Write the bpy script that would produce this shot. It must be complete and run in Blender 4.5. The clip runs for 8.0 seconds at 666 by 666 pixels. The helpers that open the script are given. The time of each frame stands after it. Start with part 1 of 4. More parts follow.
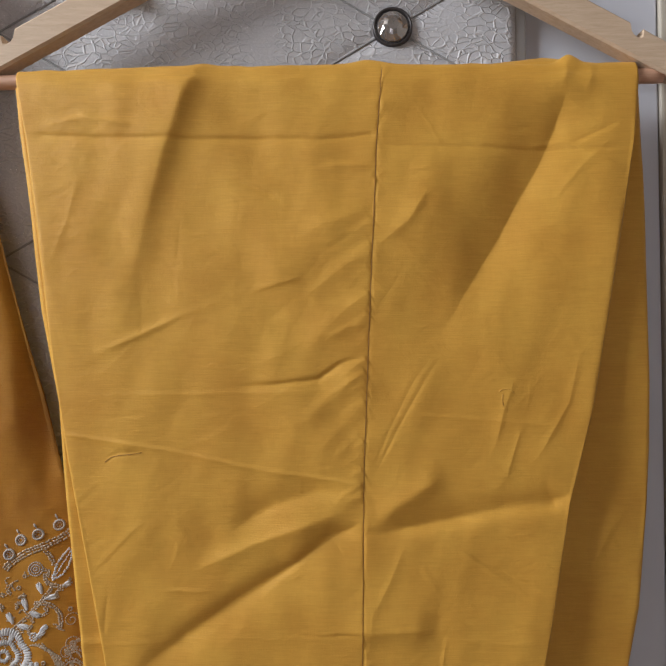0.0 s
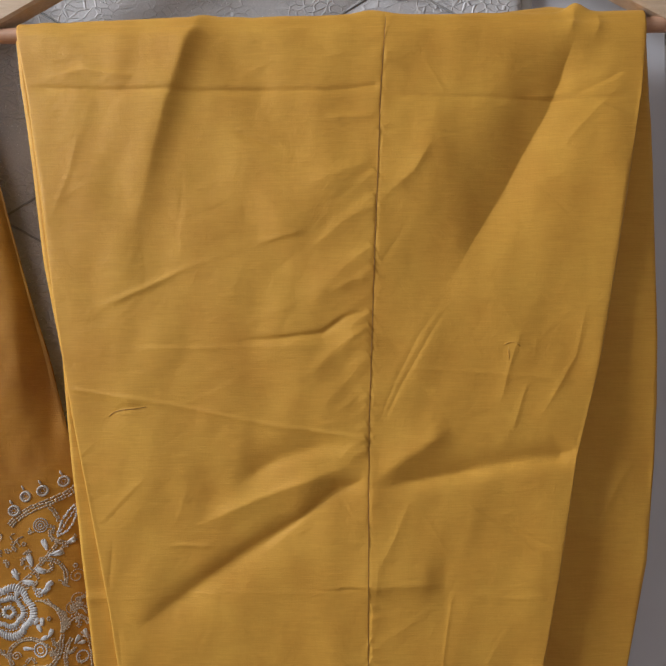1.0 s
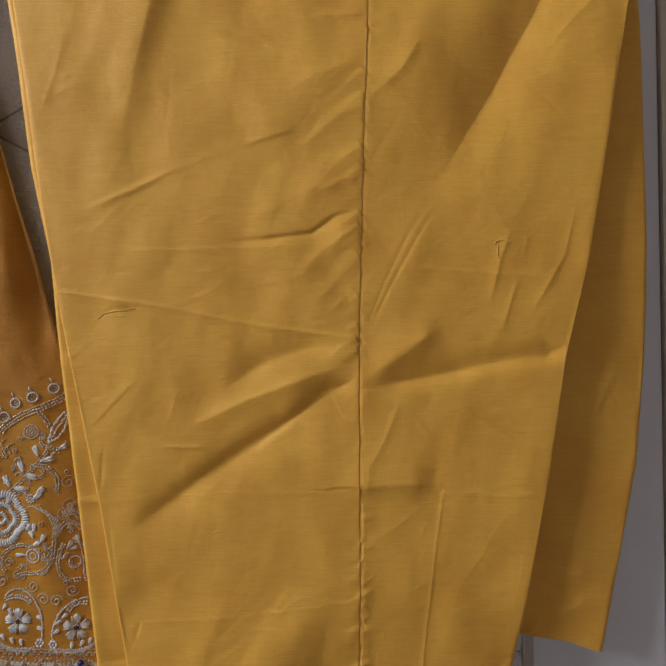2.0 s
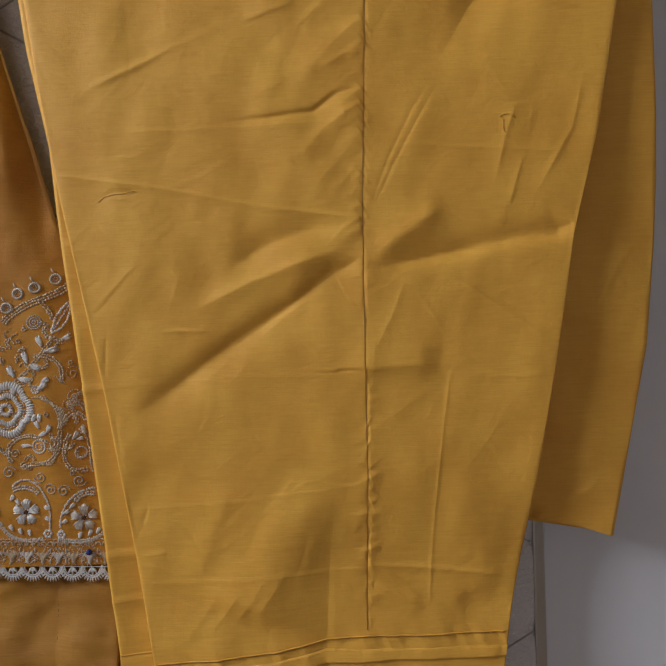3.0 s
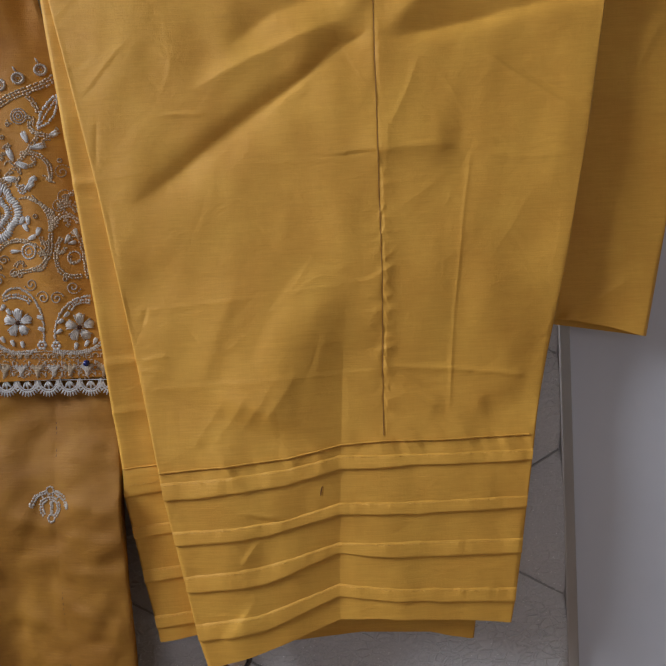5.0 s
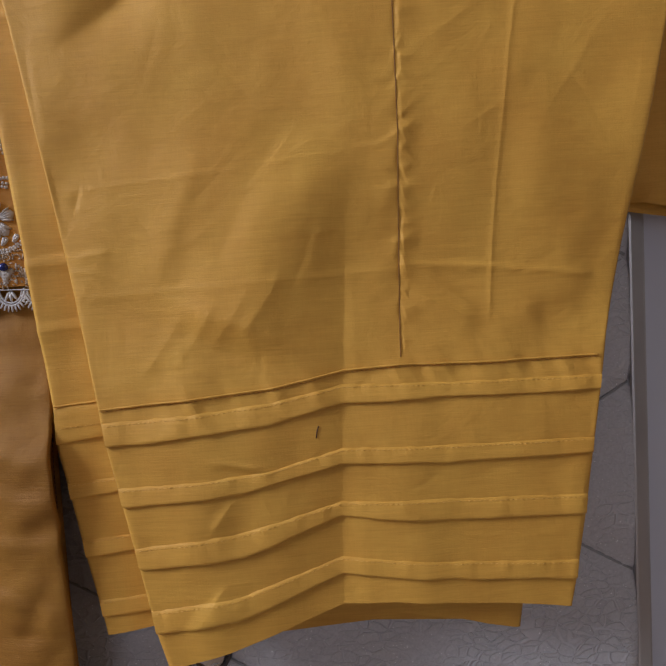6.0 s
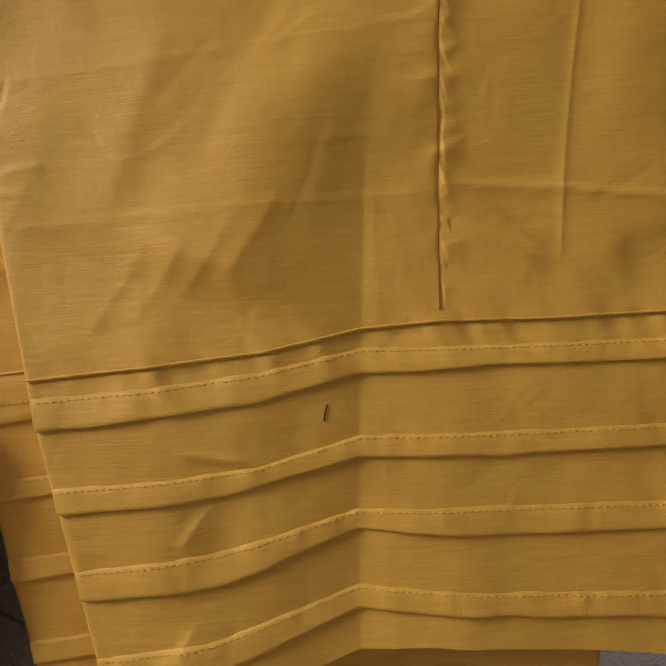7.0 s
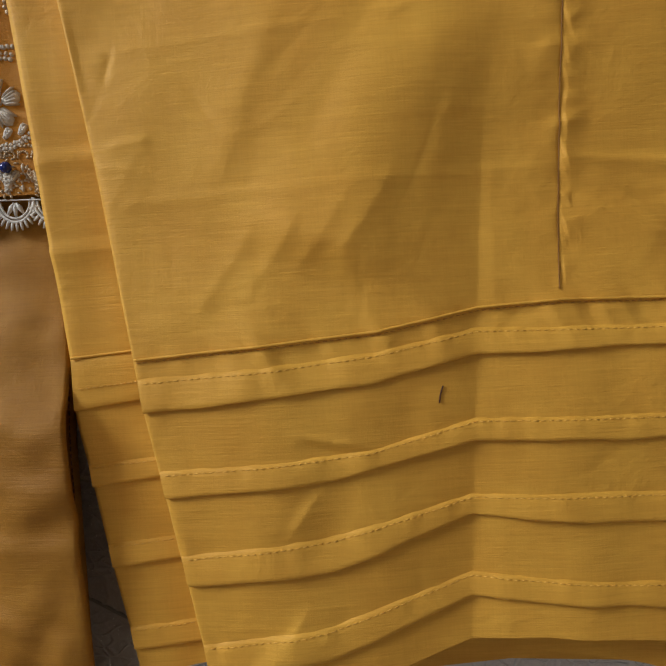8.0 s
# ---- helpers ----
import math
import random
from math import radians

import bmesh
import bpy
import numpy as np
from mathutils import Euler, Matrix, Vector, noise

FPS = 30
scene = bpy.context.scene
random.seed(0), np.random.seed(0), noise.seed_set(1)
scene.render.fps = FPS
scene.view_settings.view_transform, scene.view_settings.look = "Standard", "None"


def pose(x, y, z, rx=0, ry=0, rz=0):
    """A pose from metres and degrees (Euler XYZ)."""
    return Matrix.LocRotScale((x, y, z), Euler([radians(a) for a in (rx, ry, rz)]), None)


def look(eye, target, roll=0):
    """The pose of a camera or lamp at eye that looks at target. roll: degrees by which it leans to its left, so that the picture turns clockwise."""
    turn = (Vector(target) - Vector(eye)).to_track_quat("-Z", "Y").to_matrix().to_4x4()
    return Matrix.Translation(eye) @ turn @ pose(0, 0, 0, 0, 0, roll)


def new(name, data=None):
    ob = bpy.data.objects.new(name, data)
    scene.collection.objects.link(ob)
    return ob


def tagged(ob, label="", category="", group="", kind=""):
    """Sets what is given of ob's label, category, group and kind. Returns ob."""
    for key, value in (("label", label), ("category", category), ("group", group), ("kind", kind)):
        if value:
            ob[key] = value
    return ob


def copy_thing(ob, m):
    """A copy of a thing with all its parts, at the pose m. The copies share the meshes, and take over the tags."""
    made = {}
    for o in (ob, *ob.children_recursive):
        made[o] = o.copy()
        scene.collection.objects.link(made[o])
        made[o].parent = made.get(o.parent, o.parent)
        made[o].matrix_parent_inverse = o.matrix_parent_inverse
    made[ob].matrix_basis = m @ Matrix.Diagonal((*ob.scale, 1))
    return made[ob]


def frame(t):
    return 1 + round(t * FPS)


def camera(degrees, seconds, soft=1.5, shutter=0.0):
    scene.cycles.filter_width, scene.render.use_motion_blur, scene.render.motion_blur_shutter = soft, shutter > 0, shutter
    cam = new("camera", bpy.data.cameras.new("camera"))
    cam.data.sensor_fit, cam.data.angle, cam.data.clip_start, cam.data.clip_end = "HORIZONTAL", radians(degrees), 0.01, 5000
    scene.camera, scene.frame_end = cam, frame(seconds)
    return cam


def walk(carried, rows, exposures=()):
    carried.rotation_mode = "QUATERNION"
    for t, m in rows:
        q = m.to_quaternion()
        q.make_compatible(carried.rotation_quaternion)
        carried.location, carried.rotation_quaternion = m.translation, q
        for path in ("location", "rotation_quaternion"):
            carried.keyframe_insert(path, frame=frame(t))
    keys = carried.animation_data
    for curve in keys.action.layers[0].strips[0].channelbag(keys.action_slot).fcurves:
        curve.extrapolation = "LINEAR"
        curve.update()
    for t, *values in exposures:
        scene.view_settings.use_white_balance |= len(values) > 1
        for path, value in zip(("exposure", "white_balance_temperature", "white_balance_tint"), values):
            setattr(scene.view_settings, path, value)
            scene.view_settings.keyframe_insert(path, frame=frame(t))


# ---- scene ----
cam = camera(55, 8.0, soft=1.6)
PATH = [
    (0, (-0.00194, -0.36846, 1.28813), (-0.00517, 0.63144, 1.30205), -0.506),
    (0.5, (-0.00174, -0.36568, 1.27856), (-0.00843, 0.63425, 1.28910), -0.562),
    (1, (-0.00236, -0.36536, 1.26526), (-0.01213, 0.63459, 1.26884), -0.734),
    (1.5, (0.00151, -0.36524, 1.24273), (-0.00582, 0.63473, 1.23953), -0.921),
    (2.8, (-0.00145, -0.36274, 1.16351), (-0.01131, 0.63693, 1.13987), -1.809),
    (3, (0.00078, -0.36085, 1.15321), (-0.01564, 0.63856, 1.12303), -2.132),
    (3.5, (0.00116, -0.35973, 1.13070), (-0.01469, 0.63928, 1.08924), -2.511),
    (4, (-0.00077, -0.35906, 1.11095), (-0.01717, 0.63951, 1.06012), -2.731),
    (4.5, (-0.00425, -0.35530, 1.08529), (-0.02338, 0.64251, 1.02190), -2.873),
    (5, (-0.00721, -0.33930, 1.05265), (-0.03323, 0.65777, 0.98079), -3.166),
    (5.2, (-0.01110, -0.32016, 1.04027), (-0.03508, 0.67671, 0.96491), -3.342),
    (6.3, (-0.01022, -0.23203, 0.99853), (-0.04240, 0.76319, 0.90636), -3.725),
    (6.5, (-0.01224, -0.21675, 0.99474), (-0.03753, 0.77853, 0.90101), -3.593),
    (7, (-0.01745, -0.18824, 0.97966), (-0.04922, 0.80902, 0.91285), -3.361),
    (7.5, (-0.03099, -0.18292, 0.97172), (-0.07482, 0.81527, 0.93043), -3.368),
    (8, (-0.04696, -0.18362, 0.97705), (-0.09805, 0.81212, 0.90032), -3.314),
]
EXPOSURES = [(0, -0.12, 6300, 10), (1, -0.18, 6350, 10), (1.5, -0.24, 6400, 10), (2.9, -0.37, 6400, 10), (3.1, -0.35, 6400, 9), (3.5, -0.20, 6200, 8.5), (4.5, -0.22, 6150, 9),
             (5.2, -0.26, 6100, 10), (6.2, -0.32, 5900, 16), (6.9, -0.32, 5900, 16), (7.05, -0.18, 6800, 4.5), (8, -0.18, 6800, 4.5)]
walk(cam, [(t, look(eye, target, roll)) for t, eye, target, roll in PATH], EXPOSURES)

# ---- light: daylight through a window, white room ----
world = bpy.data.worlds.new("sky")
world.use_nodes = True
scene.world = world
sky = world.node_tree.nodes.new("ShaderNodeTexSky")
sky.sky_type, sky.sun_disc = "NISHITA", False
sky.sun_elevation, sky.sun_rotation = radians(38), radians(250)
world.node_tree.nodes["Background"].inputs["Strength"].default_value = 0.1
world.node_tree.links.new(sky.outputs[0], world.node_tree.nodes["Background"].inputs["Color"])


def area_lamp(name, place, target, wide, high, power, colour):
    lamp = new(name, bpy.data.lights.new(name, "AREA"))
    lamp.data.shape, lamp.data.size, lamp.data.size_y = "RECTANGLE", wide, high
    lamp.data.energy, lamp.data.color = power, colour
    lamp.matrix_world = look(place, target)
    return lamp


area_lamp("window_daylight", (-1.77, -0.80, 2.12), (0.0, -0.80, 2.0), 0.9, 0.70, 60, (0.95, 0.98, 1.0))
# added fill lamp behind the camera, tinted to redden the shaded folds
area_lamp("room_fill_light", (-0.35, -2.97, 1.15), (-0.35, 0, 1.1), 1.1, 1.9, 6.8, (0.97, 0.90, 0.92))


# ---- materials ----
def material(name):
    m = bpy.data.materials.new(name)
    m.use_nodes = True
    return m, m.node_tree.nodes, m.node_tree.links, m.node_tree.nodes["Principled BSDF"]


def node(nodes, kind, **values):
    n = nodes.new(kind)
    for key, value in values.items():
        n.inputs[key.replace("_", " ")].default_value = value
    return n


def mixed(nodes, links, factor, a, b, blend="MIX"):
    """A colour mix of a and b, each a socket or a colour."""
    n = nodes.new("ShaderNodeMix")
    n.data_type, n.blend_type = "RGBA", blend
    for socket, value in ((n.inputs[0], factor), (n.inputs[6], a), (n.inputs[7], b)):
        if isinstance(value, (int, float, tuple)):
            socket.default_value = value
        else:
            links.new(value, socket)
    return n.outputs[2]


def ramp(nodes, links, source, low, high):
    n = nodes.new("ShaderNodeMapRange")
    n.inputs["From Min"].default_value, n.inputs["From Max"].default_value = low, high
    links.new(source, n.inputs["Value"])
    return n.outputs[0]


def stretched(nodes, links, scale):
    """World coordinates in metres, scaled along each axis."""
    where, m = nodes.new("ShaderNodeTexCoord"), nodes.new("ShaderNodeMapping")
    m.inputs["Scale"].default_value = scale
    links.new(where.outputs["Object"], m.inputs["Vector"])
    return m.outputs[0]


def cotton(name, colour, deep, rough=0.62, slub=0.32, weave=0.4, sheen=0.06, gloss=0.28):
    """Plain woven cotton: cloudy dye, slubby yarns across and along, fine weave."""
    m, n, l, p = material(name)
    plain = stretched(n, l, (1, 1, 1))
    cloud = node(n, "ShaderNodeTexNoise", Scale=22.0, Detail=4.0, Roughness=0.6)
    l.new(plain, cloud.inputs["Vector"])
    weft = node(n, "ShaderNodeTexNoise", Scale=1.0, Detail=3.0, Roughness=0.7)
    l.new(stretched(n, l, (70, 70, 2300)), weft.inputs["Vector"])
    warp = node(n, "ShaderNodeTexNoise", Scale=1.0, Detail=3.0, Roughness=0.7)
    l.new(stretched(n, l, (2200, 110, 110)), warp.inputs["Vector"])
    yarn = n.new("ShaderNodeMath")
    yarn.operation = "MULTIPLY_ADD"
    l.new(warp.outputs[0], yarn.inputs[0])
    yarn.inputs[1].default_value = 0.6
    half = n.new("ShaderNodeMath")
    half.operation = "MULTIPLY"
    half.inputs[1].default_value = 1.4
    l.new(weft.outputs[0], half.inputs[0])
    l.new(half.outputs[0], yarn.inputs[2])
    tone = mixed(n, l, ramp(n, l, cloud.outputs[0], 0.3, 0.72), (*deep, 1), (*colour, 1))
    shade = mixed(n, l, slub, tone, (0.74, 0.70, 0.60, 1), "MULTIPLY")
    streak = node(n, "ShaderNodeTexNoise", Scale=1.0, Detail=4.0, Roughness=0.65)  # uneven weft threads a few centimetres long
    l.new(stretched(n, l, (45, 45, 760)), streak.inputs["Vector"])
    woven = mixed(n, l, ramp(n, l, yarn.outputs[0], 0.74, 1.26), shade, tone)
    darker = mixed(n, l, 1.0, woven, (0.955, 0.94, 0.91, 1), "MULTIPLY")
    l.new(mixed(n, l, ramp(n, l, streak.outputs[0], 0.36, 0.64), darker, woven), p.inputs["Base Color"])
    p.inputs["Roughness"].default_value = rough
    p.inputs["Sheen Weight"].default_value = sheen
    p.inputs["Sheen Roughness"].default_value = 0.4
    p.inputs["Specular IOR Level"].default_value = gloss
    fine = node(n, "ShaderNodeBump", Strength=weave, Distance=0.00025)
    l.new(yarn.outputs[0], fine.inputs["Height"])
    crumple = node(n, "ShaderNodeTexNoise", Scale=48.0, Detail=5.0, Roughness=0.58, Distortion=0.5)
    l.new(stretched(n, l, (1, 1, 1.5)), crumple.inputs["Vector"])
    soft = node(n, "ShaderNodeBump", Strength=0.42, Distance=0.0016)
    l.new(crumple.outputs[0], soft.inputs["Height"])
    l.new(fine.outputs[0], soft.inputs["Normal"])
    creased = n.new("ShaderNodeTexNoise")
    creased.noise_type = "RIDGED_MULTIFRACTAL"
    for key, value in (("Scale", 26.0), ("Detail", 3.0), ("Roughness", 0.5), ("Distortion", 0.6)):
        creased.inputs[key].default_value = value
    l.new(stretched(n, l, (1.0, 1, 0.75)), creased.inputs["Vector"])
    crisp = node(n, "ShaderNodeBump", Strength=0.4, Distance=0.0006)
    l.new(creased.outputs[0], crisp.inputs["Height"])
    l.new(soft.outputs[0], crisp.inputs["Normal"])
    soft = crisp
    l.new(soft.outputs[0], p.inputs["Normal"])
    return m


def leatherette(name):
    """Pearly silver imitation leather with a raised crackle web."""
    m, n, l, p = material(name)
    base = stretched(n, l, (1, 1, 1))
    bend = node(n, "ShaderNodeTexNoise", Scale=55.0, Detail=2.0)
    l.new(base, bend.inputs["Vector"])
    shift = n.new("ShaderNodeMixRGB")
    shift.blend_type = "LINEAR_LIGHT"
    shift.inputs[0].default_value = 0.006
    l.new(base, shift.inputs[1])
    l.new(bend.outputs["Color"], shift.inputs[2])
    squash = n.new("ShaderNodeMapping")
    squash.inputs["Scale"].default_value = (0.95, 0, 1.65)
    squash.inputs["Rotation"].default_value = (0, 0.3, 0)
    l.new(shift.outputs[0], squash.inputs["Vector"])
    web = n.new("ShaderNodeTexVoronoi")
    web.feature = "DISTANCE_TO_EDGE"
    web.inputs["Scale"].default_value = 152
    l.new(squash.outputs[0], web.inputs["Vector"])
    line = n.new("ShaderNodeMapRange")
    line.interpolation_type = "SMOOTHSTEP"
    for key, value in (("From Min", 0.02), ("From Max", 0.10), ("To Min", 1.0), ("To Max", 0.0)):
        line.inputs[key].default_value = value
    l.new(web.outputs["Distance"], line.inputs["Value"])
    fade = node(n, "ShaderNodeTexNoise", Scale=35.0, Detail=1.0)
    l.new(base, fade.inputs["Vector"])
    strength = n.new("ShaderNodeMath")
    strength.operation = "MULTIPLY"
    l.new(line.outputs[0], strength.inputs[0])
    l.new(ramp(n, l, fade.outputs[0], 0.25, 0.6), strength.inputs[1])
    grain = node(n, "ShaderNodeTexNoise", Scale=900.0, Detail=3.0)
    l.new(base, grain.inputs["Vector"])
    ground = mixed(n, l, ramp(n, l, grain.outputs[0], 0.3, 0.7), (0.475, 0.465, 0.485, 1), (0.565, 0.555, 0.575, 1))
    glint = node(n, "ShaderNodeTexNoise", Scale=1400.0, Detail=0.0)
    l.new(base, glint.inputs["Vector"])
    lined = mixed(n, l, strength.outputs[0], ground, (0.59, 0.58, 0.60, 1))
    l.new(mixed(n, l, ramp(n, l, glint.outputs[0], 0.80, 0.84), lined, (0.95, 0.95, 0.95, 1)), p.inputs["Base Color"])
    p.inputs["Metallic"].default_value = 0.1
    l.new(ramp(n, l, grain.outputs[0], -1.7, 1.8), p.inputs["Roughness"])
    rise = node(n, "ShaderNodeBump", Strength=1.0, Distance=0.00048)
    l.new(strength.outputs[0], rise.inputs["Height"])
    tiny = node(n, "ShaderNodeBump", Strength=0.25, Distance=0.0003)
    l.new(grain.outputs[0], tiny.inputs["Height"])
    l.new(rise.outputs[0], tiny.inputs["Normal"])
    l.new(tiny.outputs[0], p.inputs["Normal"])
    return m


def timber(name, light, dark, rough=0.45, along=(6, 60, 60)):
    m, n, l, p = material(name)
    grain = node(n, "ShaderNodeTexNoise", Scale=8.0, Detail=6.0, Roughness=0.65, Distortion=0.4)
    l.new(stretched(n, l, along), grain.inputs["Vector"])
    fleck = node(n, "ShaderNodeTexNoise", Scale=60.0, Detail=2.0)
    l.new(stretched(n, l, (4, 20, 20)), fleck.inputs["Vector"])
    tone = mixed(n, l, ramp(n, l, grain.outputs[0], 0.32, 0.68), (*dark, 1), (*light, 1))
    l.new(mixed(n, l, ramp(n, l, fleck.outputs[0], 0.62, 0.8), tone, (*dark, 1)), p.inputs["Base Color"])
    p.inputs["Roughness"].default_value = rough
    b = node(n, "ShaderNodeBump", Strength=0.2, Distance=0.0004)
    l.new(grain.outputs[0], b.inputs["Height"])
    l.new(b.outputs[0], p.inputs["Normal"])
    return m


def painted(name, colour, rough=0.5, metal=0.0, scale=30.0, bump=0.1):
    m, n, l, p = material(name)
    spots = node(n, "ShaderNodeTexNoise", Scale=scale, Detail=5.0, Roughness=0.6)
    l.new(stretched(n, l, (1, 1, 1)), spots.inputs["Vector"])
    dim = tuple(c * 0.88 for c in colour)
    l.new(mixed(n, l, ramp(n, l, spots.outputs[0], 0.3, 0.7), (*dim, 1), (*colour, 1)), p.inputs["Base Color"])
    p.inputs["Roughness"].default_value, p.inputs["Metallic"].default_value = rough, metal
    b = node(n, "ShaderNodeBump", Strength=bump, Distance=0.0006)
    l.new(spots.outputs[0], b.inputs["Height"])
    l.new(b.outputs[0], p.inputs["Normal"])
    return m


YELLOW = cotton("mustard_cotton", (0.70, 0.388, 0.062), (0.62, 0.314, 0.046), rough=0.6, slub=0.42, sheen=0.06, gloss=0.3)
KURTA_CLOTH = cotton("mustard_silk_blend", (0.50, 0.232, 0.023), (0.36, 0.142, 0.013), rough=0.6, slub=0.5, weave=0.6, sheen=0.0)
# under tunic cotton, base colour darkened to stand in for shade below the kurta
UNDER_CLOTH_SHADED = cotton("shaded_mustard_cotton", (0.385, 0.185, 0.024), (0.265, 0.112, 0.013), rough=0.65, slub=0.45, weave=0.6, sheen=0.0)
STITCH = painted("mustard_thread", (0.70, 0.385, 0.07), 0.6, 0, 900, 0.3)
BROWN_THREAD = painted("brown_thread", (0.30, 0.14, 0.03), 0.7, 0, 900, 0.3)
HEM_THREAD = painted("tan_thread", (0.46, 0.21, 0.04), 0.7, 0, 900, 0.3)
DARK_THREAD = painted("dark_thread", (0.10, 0.035, 0.015), 0.7, 0, 900, 0.3)
CREAM = painted("cream_floss", (0.50, 0.45, 0.41), 0.4, 0, 1800, 0.6)
WHITE = painted("white_floss", (0.60, 0.58, 0.58), 0.38, 0, 1800, 0.6)
GOLD = painted("antique_gold_thread", (0.46, 0.355, 0.25), 0.38, 0.3, 1800, 0.6)
LEATHER = leatherette("silver_leatherette")
PIPING = painted("grey_piping", (0.33, 0.33, 0.33), 0.6, 0.1, 900, 0.3)
SEAM_DARK = painted("tuft_seam", (0.22, 0.22, 0.22), 0.6, 0.1, 400)
BEECH = timber("beech_wood", (0.64, 0.49, 0.355), (0.52, 0.375, 0.255), rough=0.6)
DOWEL = timber("rosy_dowel", (0.60, 0.36, 0.25), (0.50, 0.28, 0.18))
LACQUER = painted("white_lacquer", (0.62, 0.63, 0.70), 0.62, 0, 6, 0.02)
WALL = painted("grey_beige_wall_paint", (0.40, 0.355, 0.31), 0.85, 0, 40, 0.2)
FLOOR = timber("floor_boards", (0.42, 0.30, 0.20), (0.30, 0.20, 0.13), 0.4, (30, 3, 30))
TRIM = painted("grey_trim", (0.45, 0.43, 0.42), 0.3, 0.5, 20, 0.05)
BEIGE = painted("beige_edge", (0.55, 0.50, 0.42), 0.5, 0, 30)
STEEL = painted("steel_wire", (0.60, 0.60, 0.60), 0.25, 1.0, 200, 0.05)
RIM = painted("dark_nickel", (0.10, 0.09, 0.09), 0.35, 0.8, 300, 0.1)
BLUE = painted("blue_glass_bead", (0.01, 0.02, 0.14), 0.12, 0, 300, 0.02)
GLASS = material("cut_crystal")
GLASS[3].inputs["Base Color"].default_value = (0.62, 0.60, 0.60, 1)
GLASS[3].inputs["Metallic"].default_value = 0.9
GLASS[3].inputs["Roughness"].default_value = 0.06
CRYSTAL = GLASS[0]


# ---- mesh helpers ----
def part(name, mesh_parts, mat, parent=None, label="", smooth=True):
    """One mesh object from (vertices, faces), under parent."""
    verts, faces = mesh_parts
    me = bpy.data.meshes.new(name)
    me.from_pydata([tuple(map(float, v)) for v in verts], [], [tuple(map(int, f)) for f in faces])
    me.materials.append(mat)
    me.polygons.foreach_set("use_smooth", [smooth] * len(me.polygons))
    me.update()
    ob = new(name, me)
    ob.parent = parent
    if label:
        ob["label"] = label
    return ob


def thing(name, label, category, group="", kind=""):
    return tagged(new(name), label, category, group, kind)


def grid(X, Y, Z, ring=False):
    """Faces over a grid of points; ring closes the columns."""
    r, c = X.shape
    verts = np.stack([X, Y, Z], -1).reshape(-1, 3)
    i = np.arange(r * c).reshape(r, c)
    j = np.concatenate([i, i[:, :1]], 1) if ring else i
    f = np.stack([j[:-1, :-1], j[1:, :-1], j[1:, 1:], j[:-1, 1:]], -1).reshape(-1, 4)
    return verts, f


def box(x0, x1, y0, y1, z0, z1, bevel=0.0):
    bm = bmesh.new()
    bmesh.ops.create_cube(bm, size=1)
    for v in bm.verts:
        v.co = Vector(((x0 + x1) / 2 + v.co.x * (x1 - x0), (y0 + y1) / 2 + v.co.y * (y1 - y0), (z0 + z1) / 2 + v.co.z * (z1 - z0)))
    if bevel:
        bmesh.ops.bevel(bm, geom=bm.edges[:], offset=bevel, segments=2, affect="EDGES", profile=0.6)
    return taken(bm)


def taken(bm):
    bm.normal_update()
    bm.verts.index_update()
    out = [v.co[:] for v in bm.verts], [[v.index for v in f.verts] for f in bm.faces]
    bm.free()
    return out


def joined(*many):
    verts, faces = [], []
    for v, f in many:
        n = len(verts)
        verts += [tuple(p) for p in v]
        faces += [[int(i) + n for i in q] for q in f]
    return verts, faces


def tube(points, radius, sides=8):
    """A round bar along points."""
    p = np.array(points, float)
    t = np.gradient(p, axis=0)
    t /= np.linalg.norm(t, axis=1)[:, None]
    up = np.array([0.0, 1.0, 0.02])
    a = np.cross(t, up)
    a /= np.linalg.norm(a, axis=1)[:, None]
    b = np.cross(t, a)
    w = np.linspace(0, 2 * np.pi, sides, endpoint=False)
    r = np.broadcast_to(np.asarray(radius, float), (len(p),))[:, None, None]
    ring = p[:, None] + r * (np.cos(w)[None, :, None] * a[:, None] + np.sin(w)[None, :, None] * b[:, None])
    verts, faces = grid(ring[..., 0], ring[..., 1], ring[..., 2], True)
    n = len(p) * sides
    return verts, [*faces.tolist(), list(range(sides)), list(range(n - 1, n - sides - 1, -1))]


def smooth_noise(seed, x, z, cell_x, cell_z):
    """Soft value noise between -1 and 1 over x and z."""
    table = np.random.RandomState(seed).uniform(-1, 1, (64, 64))
    u, v = (x + 3) / cell_x, (z + 3) / cell_z
    i, j = np.floor(u).astype(int), np.floor(v).astype(int)
    fu, fv = u - i, v - j
    fu, fv = fu * fu * (3 - 2 * fu), fv * fv * (3 - 2 * fv)
    i0, i1, j0, j1 = i % 64, (i + 1) % 64, j % 64, (j + 1) % 64
    return (table[i0, j0] * (1 - fu) + table[i1, j0] * fu) * (1 - fv) + (table[i0, j1] * (1 - fu) + table[i1, j1] * fu) * fv


def ease(t):
    t = np.clip(t, 0, 1)
    return t * t * (3 - 2 * t)


